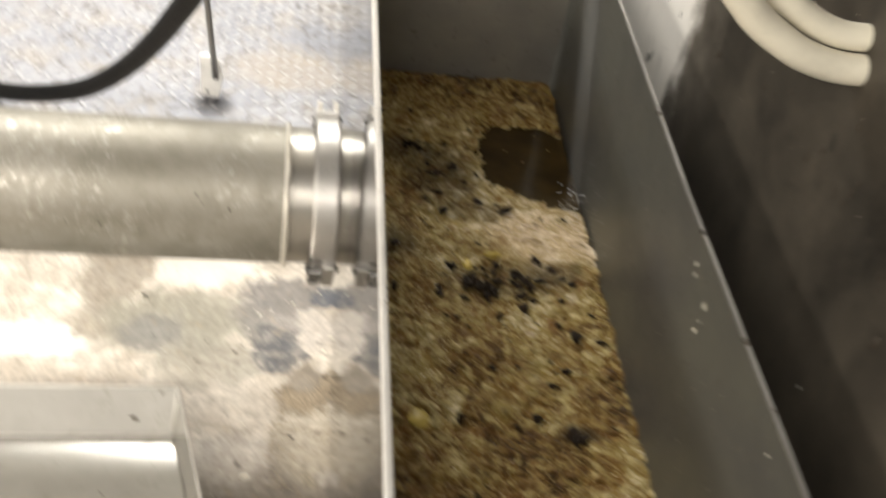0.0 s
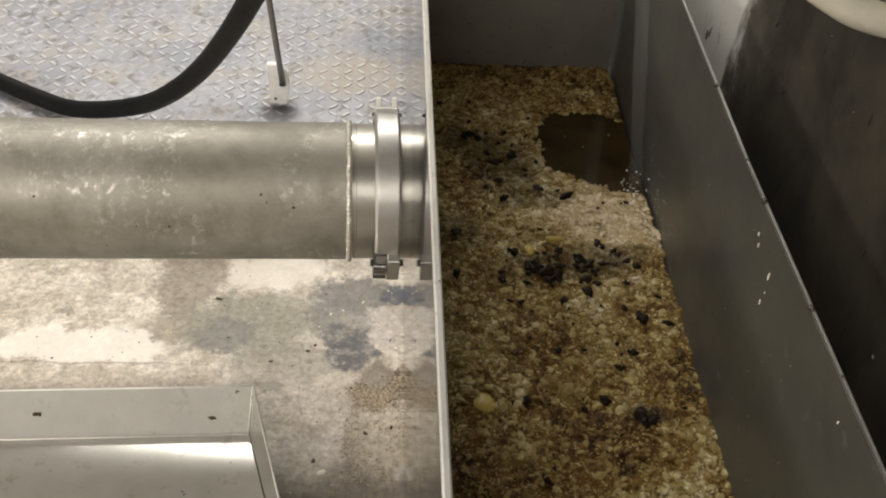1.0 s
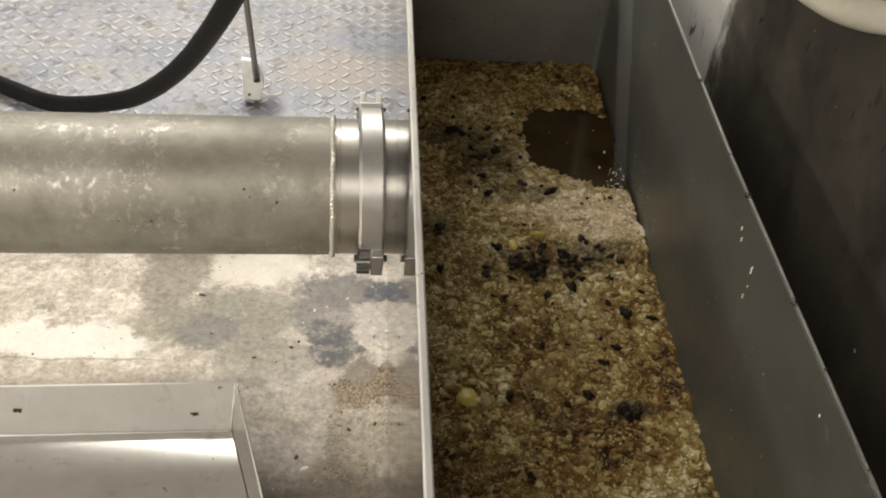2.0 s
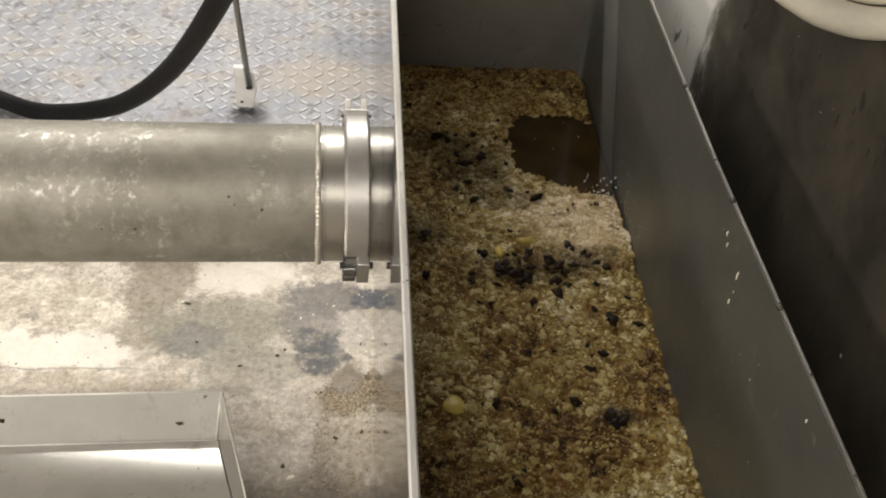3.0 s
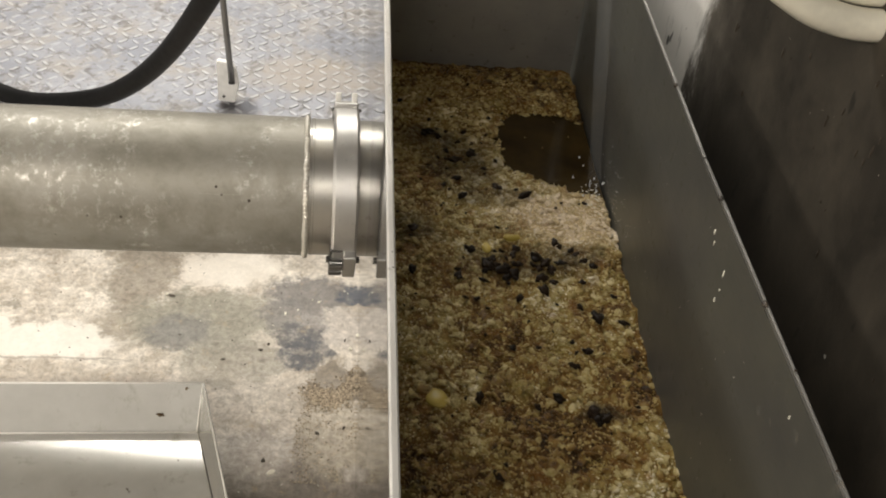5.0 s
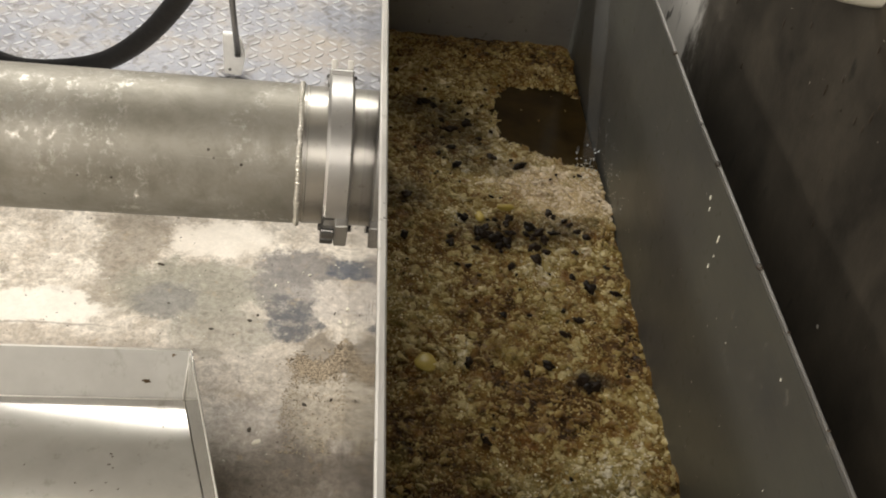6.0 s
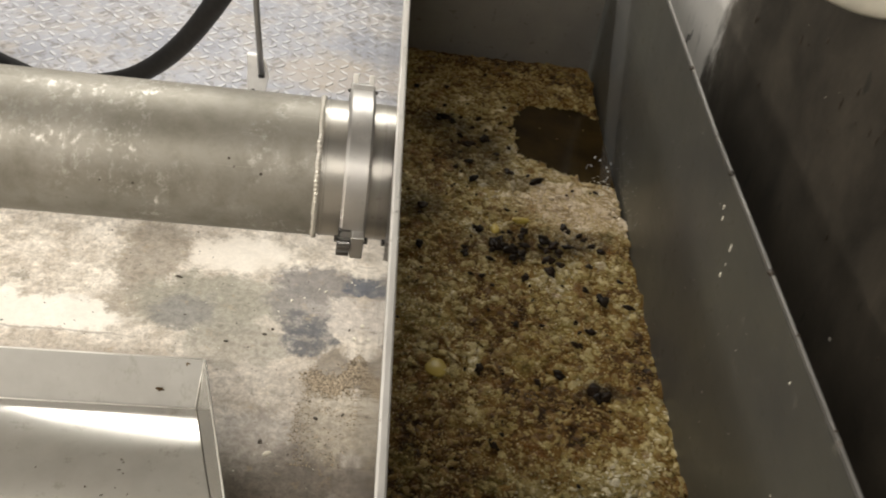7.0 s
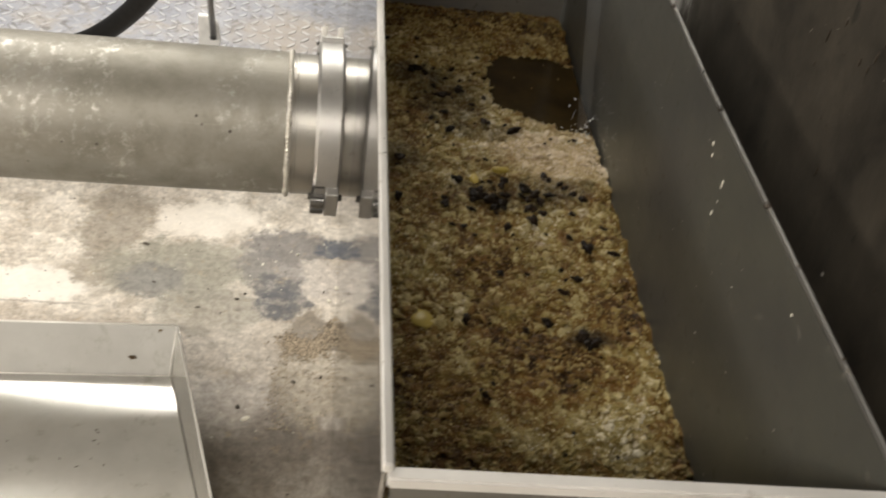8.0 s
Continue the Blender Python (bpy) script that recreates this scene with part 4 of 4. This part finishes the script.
# ---- pan ----
def build_pan():
    t = empty("steel_pan")
    h, s, zb = 0.105, 0.003, 0.036
    # corners of the top edge; the panels flare outwards from the base
    br, fr, fl, bl = (-0.266, 0.811), (-0.139, 0.360), (-0.86, 0.340), (-0.86, 0.790)
    base_br, base_fr = (-0.273, 0.764), (-0.157, 0.352)

    def sheet(name, p0, p1, q0, q1, n, label="", z0=0.0):
        """Sheet with its base from p0 to p1 and its top from q0 to q1; n is its thickness sideways."""
        n = Vector((*n, 0)) * s
        low = [Vector((*p0, z0)), Vector((*p1, z0)), Vector((*p1, z0)) + n, Vector((*p0, z0)) + n]
        top = [Vector((*q0, h)), Vector((*q1, h)), Vector((*q1, h)) + n, Vector((*q0, h)) + n]
        bm = prism(low, top)
        bmesh.ops.bevel(bm, geom=bm.edges[:], offset=0.0008, segments=1, affect="EDGES")
        return part(name, bm, M_PANSIDE if name == "side_panel" else M_PAN, t, label)

    sheet("back_panel", (bl[0], bl[1] - 0.047), base_br, bl, br, (0, 1), z0=zb - 0.004)
    sheet("side_panel", base_br, base_fr, br, fr, (1, 0.28), z0=zb - 0.004)
    sheet("side_panel", bl, fl, bl, fl, (-1, 0))
    sheet("front_panel", fl, (base_fr[0], base_fr[1] - 0.004), fl, fr, (0, -1))
    for x, y in ((-0.84, 0.36), (-0.84, 0.73), (-0.29, 0.74), (-0.19, 0.38)):
        part("foot", box(x - 0.012, y - 0.012, 0.0, x + 0.012, y + 0.012, zb - 0.003, 0.002), M_PAN, t)
    # the bottom sheet is slightly twisted
    bm = bmesh.new()
    n, rows = 24, []
    for a in range(n + 1):
        u = a / n
        row = []
        for b in range(n + 1):
            v = b / n
            x = -0.857 + u * (0.857 - 0.1575 - 0.1155 * v)
            y = 0.345 + 0.006 * u + v * (0.397 + 0.0145 * u)
            lift = 0.0275 * u ** 2.2 * (1 - v)
            row.append(bm.verts.new((x + lift * 0.29, y, zb + lift + 0.0003 * noise.noise(Vector((x * 5, y * 5, 0))))))
        rows.append(row)
    for a in range(n):
        for b in range(n):
            bm.faces.new((rows[a][b], rows[a + 1][b], rows[a + 1][b + 1], rows[a][b + 1]))
    r = bmesh.ops.extrude_face_region(bm, geom=bm.faces[:])
    bmesh.ops.translate(bm, vec=(0, 0, -0.003), verts=[v for v in r["geom"] if isinstance(v, bmesh.types.BMVert)])
    bmesh.ops.recalc_face_normals(bm, faces=bm.faces)
    part("bottom_panel", bm, M_PANFLOOR, t, "bright slightly twisted sheet", True).data.set_sharp_from_angle(angle=radians(25))
    # pale bar laid along the foot as the fold's white highlight
    part("foot_fold", tube([(bl[0] + 0.002, bl[1] - 0.048, zb + 0.001), (base_br[0] - 0.002, base_br[1] - 0.001, zb + 0.001)], 0.0011, 10, 2), M_STUD, t, "thin fold, made bright for the glint along it", True)
    part("corner_seam", tube([(base_br[0] - 0.001, base_br[1] - 0.001, zb + 0.001), (br[0] - 0.0005, br[1] - 0.001, h - 0.001)], 0.0011, 10, 2), M_STUD, t, "bright corner seam", True)
    for p, q in (((bl[0], bl[1] + 0.001, h), (br[0], br[1] + 0.001, h)), ((br[0] + 0.0005, br[1], h), (fr[0] + 0.001, fr[1], h))):
        part("rolled_edge", tube([p, q], 0.0016, 10, 3), M_STUD, t, "bright worn top edge", True)
    for x, z in ((-0.334, 0.060), (-0.622, 0.070), (-0.292, 0.096)):
        back = (bl[1] - 0.047) + (base_br[1] - bl[1] + 0.047) * (x - bl[0]) / (base_br[0] - bl[0])
        ob = part("rust_spot", lump(x * 9, 0.0052, 0.0014, 0.0040, 1.5, 3), M_RUST, t, "dark rust spot", True)
        ob.matrix_basis = Matrix.Translation((x, back + 0.0005 + (z - zb) * 0.70, z))
    return tagged(t, "open shallow stainless steel pan standing on the concrete", "pan")


# ---- hose, rod, wall hoses ----
def build_hose():
    pts = [(-1.9, 2.25, 0.023), (-1.35, 2.05, 0.023), (-1.12, 1.93, 0.023), (-1.011, 1.866, 0.024), (-0.915, 1.805, 0.026), (-0.796, 1.733, 0.038), (-0.640, 1.619, 0.121),
           (-0.523, 1.528, 0.214), (-0.404, 1.412, 0.367), (-0.282, 1.239, 0.599), (-0.207, 1.10, 0.80), (-0.190, 1.02, 1.1), (-0.25, 1.0, 1.6), (-0.3, 1.0, 2.5)]
    return tagged(link("rubber_hose", tube(pts, 0.0206, 28, 14), M_HOSE, True), "thick black rubber hose looping down onto the tread plate", "hose")


ROD_TOP = Vector((-0.378, 1.842, 0.92))


def build_rod():
    """A rod that hangs from a hook and swings; its own space has the pivot at its origin."""
    hook = tagged(link("rod_hook", tube([(ROD_TOP.x, ROD_TOP.y, 2.5), (ROD_TOP.x, ROD_TOP.y, 1.2), (ROD_TOP.x + 0.004, ROD_TOP.y, 0.97), (ROD_TOP.x + 0.018, ROD_TOP.y, 0.935), (ROD_TOP.x + 0.008, ROD_TOP.y, 0.915), (ROD_TOP.x - 0.006, ROD_TOP.y, 0.922)], 0.004, 12, 6), M_ROD, True), "thin steel hook hanging from the ceiling", "hook")
    t = empty("hanging_rod", ROD_TOP)
    low = Vector((0.0585, 0.0, -0.855))
    outline = ((-0.030, -0.054), (0.011, -0.057), (0.021, -0.010), (0.012, 0.030), (0.000, 0.044), (-0.034, 0.046))
    bm = prism([low + Vector((x, -0.012 + z * 0.20, z)) for x, z in outline], [low + Vector((x, 0.004 + z * 0.20, z)) for x, z in outline])
    bmesh.ops.bevel(bm, geom=bm.edges[:], offset=0.002, segments=2, affect="EDGES")
    part("end_plate", bm, M_BRIGHT, t, "white painted plate")
    part("rod", tube([low + Vector((0.003, -0.012, -0.002)), low * 0.7, low * 0.35, (0, 0, 0)], 0.0074, 14, 4), M_ROD, t, "thin grey steel rod", True)
    bm = bmesh.new()
    bmesh.ops.create_cone(bm, cap_ends=True, segments=6, radius1=0.0085, radius2=0.0085, depth=0.007, matrix=Matrix.Translation(low + Vector((0.003, -0.013, -0.003))))
    part("nut", bm, M_DARKSTEEL, t)
    part("screw", lump(3, 0.004, 0.003, 0.004, 0.2, 2), M_DARKSTEEL, t).matrix_basis = Matrix.Translation(low + Vector((-0.016, -0.020, -0.042)))
    return tagged(t, "thin hanging steel rod with a white end plate, swinging", "rod")


def build_wall_hoses():
    """Two white hoses that hang in a loop beside the wall."""
    for r, dy, dz, dx in ((0.0155, 0.0, 0.0, 0.0), (0.0135, 0.016, 0.026, 0.010)):
        pts = [(0.20 + dx, 0.5 + dy, 2.5), (0.20 + dx, 0.5 + dy, 1.6), (0.225 + dx, 0.5 + dy, 1.23 + dz), (0.262 + dx, 0.5 + dy, 1.103 + dz), (0.312 + dx, 0.5 + dy, 1.042 + dz), (0.362 + dx, 0.5 + dy, 1.009 + dz),
               (0.395 + dx * 0.5, 0.5 + dy, 0.996 + dz), (0.425, 0.5 + dy, 0.9905 + dz), (0.46, 0.5 + dy, 0.9905 + dz), (0.50, 0.5 + dy, 0.9905 + dz)]
        tagged(link("white_hose", tube(pts, r, 20, 10), M_CREAM, True), "cream white plastic hose hanging in a bend into the wall", "hose", "white hoses by the wall")


# ---- loose dirt ----
def scatter(name, label, category, material, spots, size, seed):
    rng = random.Random(seed)
    verts, faces = [], []
    base = bmesh.new()
    bmesh.ops.create_icosphere(base, subdivisions=1, radius=1)
    bv = [v.co.copy() for v in base.verts]
    bf = [[v.index for v in f.verts] for f in base.faces]
    base.free()
    for x, y, z, s, up in spots:
        e = Euler((0, 0, rng.uniform(0, 6.3))).to_matrix()
        l, w, h = size * s * rng.uniform(0.8, 1.6), size * s * rng.uniform(0.5, 0.9), size * s * rng.uniform(0.3, 0.5)
        k = len(verts)
        for v in bv:
            g = 1 + rng.uniform(-0.25, 0.25)
            if up:
                verts.append(Vector((x, y, z)) + e @ Vector((v.x * l * g, v.y * w * g, v.z * h * g)))
            else:
                verts.append(Vector((x - v.z * h * 0.5, y + v.y * w * g * 0.6, z + v.x * l * g)))
        faces += [[a + k for a in f] for f in bf]
    me = bpy.data.meshes.new(name)
    me.from_pydata(verts, [], faces)
    me.materials.append(material)
    return tagged(new(name, me), label, category, kind="stuff")


def build_dirt():
    rng = random.Random(31)
    crumbs = []
    for _ in range(2000):
        k = rng.random()
        x, y = -0.092 + 0.09 * k + rng.gauss(0, 0.010), 0.897 - 0.05 * math.sin(k * 2.2) + 0.085 * k * k + rng.gauss(0, 0.011)
        if x < -0.006:
            crumbs.append((x, y, 0.001, rng.uniform(0.5, 1.5), True))
    for _ in range(3200):
        x, y = rng.uniform(-0.125, -0.006), rng.uniform(0.69, 0.90)
        edge = math.exp(-((x + 0.098 - 0.25 * max(0, y - 0.80)) / 0.014) ** 2)
        if x > -0.115 and rng.random() < 0.22 + 0.6 * edge + 0.8 * noise.noise(Vector((x * 40, y * 40, 1))):
            crumbs.append((x, y, 0.001, rng.uniform(0.35, 1.0), True))
    scatter("floor_crumbs", "brown dried food crumbs spilled on the concrete by the trough", "crumbs", M_CRUMB, crumbs, 0.0016, 1)
    specks = [(-0.374, 1.128, .0015, 2.2, True), (-0.342, 1.023, .001, 1.3, True), (-0.256, 0.963, .001, 1.2, True), (-0.189, 0.990, .001, 1.6, True), (-0.175, 1.005, .001, 1.5, True),
              (-0.162, 0.735, .001, 2.2, True), (-0.031, 1.021, .001, 1.3, True), (-0.028, 0.808, .001, 1.6, True), (-0.074, 0.795, .001, 1.7, True), (-0.015, 0.93, .001, 1.2, True), (-0.244, 1.012, .001, 1.0, True), (-0.66, 0.965, .001, 1.2, True), (-0.60, 1.02, .001, 0.8, True)]
    for _ in range(260):
        specks.append((rng.uniform(-0.9, -0.01), rng.uniform(0.45, 1.3), 0.0006, rng.uniform(0.25, 0.8), True))
    for _ in range(14):
        specks.append((rng.gauss(-0.36, 0.05), rng.gauss(0.60, 0.05), 0.0435, rng.uniform(0.5, 1.0), True))
    for y in (0.12, 0.22, 0.33, 0.41, 0.52, 0.60, 0.7, 0.78, 0.31):
        west = rng.random() < .6
        specks.append((-0.003 if west else east_rim(y), y, (RIM_L if west else RIM_R) + 0.003, 0.8, True))
    scatter("dirt_specks", "scattered dark specks of dirt and scraps on the floor", "dirt", M_SPECK, specks, 0.0025, 2)
    pale = [(-0.149, 1.089, .001, 1.3, True), (-0.085, 1.124, .001, 1.2, True), (-0.16, 0.821, .001, 1.1, True), (-0.147, 0.711, .001, 1.9, True), (-0.007, 1.035, .001, 2.0, True), (-0.035, 1.158, .001, .7, True), (-0.005, 1.155, .001, .6, True), (-0.125, 1.10, .001, 1.0, True), (-0.098, 1.13, .001, 0.8, True), (-0.383, 1.131, .0015, 1.6, True), (-0.17, 1.055, .001, 0.8, True), (-0.02, 1.0, .001, 1.6, True)]
    for _ in range(130):
        pale.append((rng.uniform(-0.85, -0.02), rng.uniform(0.6, 1.3), 0.0006, rng.uniform(0.2, 0.6), True))
    scatter("pale_specks", "scattered pale scraps on the floor", "dirt", M_SPLASH, pale, 0.0030, 3)
    wall = [(east_face(y, z) - 0.0003, y, z, s, False) for y, z, s in ((0.439, 0.784, 2.2), (0.432, 0.775, 1.4), (0.391, 0.770, 2.0), (0.390, 0.736, 1.8), (0.387, 0.752, 1.2), (0.198, 0.785, 1.2), (0.631, 0.579, 0.6), (0.685, 0.586, 0.5),
                                                      (0.70, 0.575, 0.5), (0.665, 0.60, 0.4), (0.30, 0.72, 0.7), (0.25, 0.66, 0.8), (0.15, 0.70, 0.9), (0.10, 0.61, 1.6), (0.115, 0.595, 1.3), (0.33, 0.63, 0.7))]
    for _ in range(34):
        y, z = rng.gauss(0.785, 0.03), 0.540 + abs(rng.gauss(0, 0.016))
        wall.append((east_face(y, z) - 0.0003, y, z, rng.uniform(0.3, 0.8), False))
    for _ in range(60):
        y = rng.uniform(0.15, 0.9)
        z = rng.uniform(0.55, 0.6) if rng.random() < .6 else rng.uniform(0.58, 0.8)
        wall.append((east_face(y, z) - 0.0003, y, z, rng.uniform(0.25, 0.6), False))
    dark = [(WALL_X - 0.0003, rng.uniform(0.2, 1.15), rng.uniform(0.75, 1.25), rng.choice((0.4, 0.5, 0.7, 1.1, 2.0, 2.6)) * rng.uniform(0.7, 1.2), False) for _ in range(170)]
    dark += [(WALL_X - 0.0003, rng.gauss(1.02, 0.06), rng.uniform(0.8, 1.1), rng.uniform(0.6, 1.8), False) for _ in range(40)]
    for y, z, s in ((0.42, 0.915, 1.6), (0.425, 0.90, 2.2), (0.43, 0.885, 1.7), (0.70, 0.93, 3.0), (0.705, 0.915, 2.2), (0.60, 0.90, 1.8), (0.52, 0.87, 2.0), (0.33, 0.88, 2.4)):
        dark.append((WALL_X - 0.0003, y, z, s, False))
    scatter("wall_mould", "small black mould spots and drips on the grimy wall", "mould", M_SPECK, dark, 0.0026, 5)
    scatter("wall_specks", "few pale specks on the grimy wall", "specks", M_SPLASH, [(WALL_X - 0.0003, rng.uniform(0.2, 1.0), rng.uniform(0.78, 1.2), rng.uniform(0.2, 0.5), False) for _ in range(35)], 0.0019, 6)
    scatter("wall_splashes", "pale dried splashes on the steel trough wall", "splashes", M_SPLASH, wall, 0.0019, 4)


def build_foam():
    """Bubbles and wet crumbs thrown up where the stream meets the scum."""
    rng = random.Random(91)
    spots = []
    for _ in range(90):
        x, y = rng.gauss(0.312, 0.010), rng.gauss(0.806, 0.020)
        if x < W - 0.004:
            spots.append((x, y, max(scum_height(x, y), SCUM_Z - 0.008) + 0.002, rng.uniform(0.4, 1.1), True))
    scatter("foam_bubbles", "small pale bubbles of foam round the falling water", "foam", M_SPLASH, spots, 0.0013, 8)
    beads = [(east_face(y, z) - 0.0004, y, z, rng.uniform(0.4, 1.0), False) for y, z in [(rng.gauss(0.80, 0.045), 0.545 + abs(rng.gauss(0, 0.030))) for _ in range(30)]]
    scatter("wall_beads", "clear beads of water on the steel trough wall", "water drops", M_DROP, beads, 0.0017, 9)


build_room()
build_tread_plate()
light_a = ceiling_light(LAMP_A)
copy_thing(light_a, Matrix.Translation((LAMP_B[0], LAMP_B[1], 2.5)) @ Matrix.Rotation(math.pi / 2, 4, "Z"))
# unseen housing for the added fill light
copy_thing(light_a, Matrix.Translation((LAMP_C[0], LAMP_C[1], 2.5)))
copy_thing(light_a, Matrix.Translation((LAMP_D[0], LAMP_D[1], 2.5)))
build_trough()
build_waste()
build_scraps()
drops = build_stream()
build_pipe()
build_clamp()
build_pan()
build_hose()
rod = build_rod()
build_wall_hoses()
build_dirt()
build_foam()


def swing(x):
    """The rod turned about its hook, so that its nut hangs at x."""
    a = math.atan2(0.0585, 0.855)
    b = math.asin((x - ROD_TOP.x) / math.hypot(0.0585, 0.855))
    return Matrix.Translation(ROD_TOP) @ Matrix.Rotation(a - b, 4, "Y")


def motions():
    walk(rod, [(t, swing(x)) for t, x in (
        (0, -0.312), (0.2, -0.326), (0.4, -0.334), (0.6, -0.326), (0.8, -0.312), (1.0, -0.307), (1.2, -0.306), (1.4, -0.312), (1.6, -0.323), (1.9, -0.334),
        (2.2, -0.320), (2.5, -0.304), (2.65, -0.300), (2.8, -0.302), (3.0, -0.314), (3.2, -0.329), (3.4, -0.338), (3.6, -0.331), (3.8, -0.319), (4.0, -0.311),
        (4.2, -0.305), (4.4, -0.309), (4.65, -0.322), (4.9, -0.334), (5.1, -0.333), (5.3, -0.327), (5.5, -0.314), (5.7, -0.308), (5.9, -0.306), (6.1, -0.318),
        (6.3, -0.335), (6.5, -0.331), (6.7, -0.319), (6.9, -0.313), (7.1, -0.312), (7.3, -0.306), (7.5, -0.308), (7.7, -0.321), (7.85, -0.334), (8, -0.331))])
    # splashing drops hop out of the water and fall back
    for ob, x, y, high, beat, shift in drops:
        rows = []
        for k in range(0, 161):
            t = k / 20
            u = (t / beat + shift) % 1.0
            hop = math.floor(t / beat + shift)
            rows.append((t, pose(x + 0.006 * math.sin(hop * 2.4), y + 0.009 * math.sin(hop * 1.7), SCUM_Z - 0.014 + (high + 0.012) * 4 * u * (1 - u))))
        walk(ob, rows)


motions()
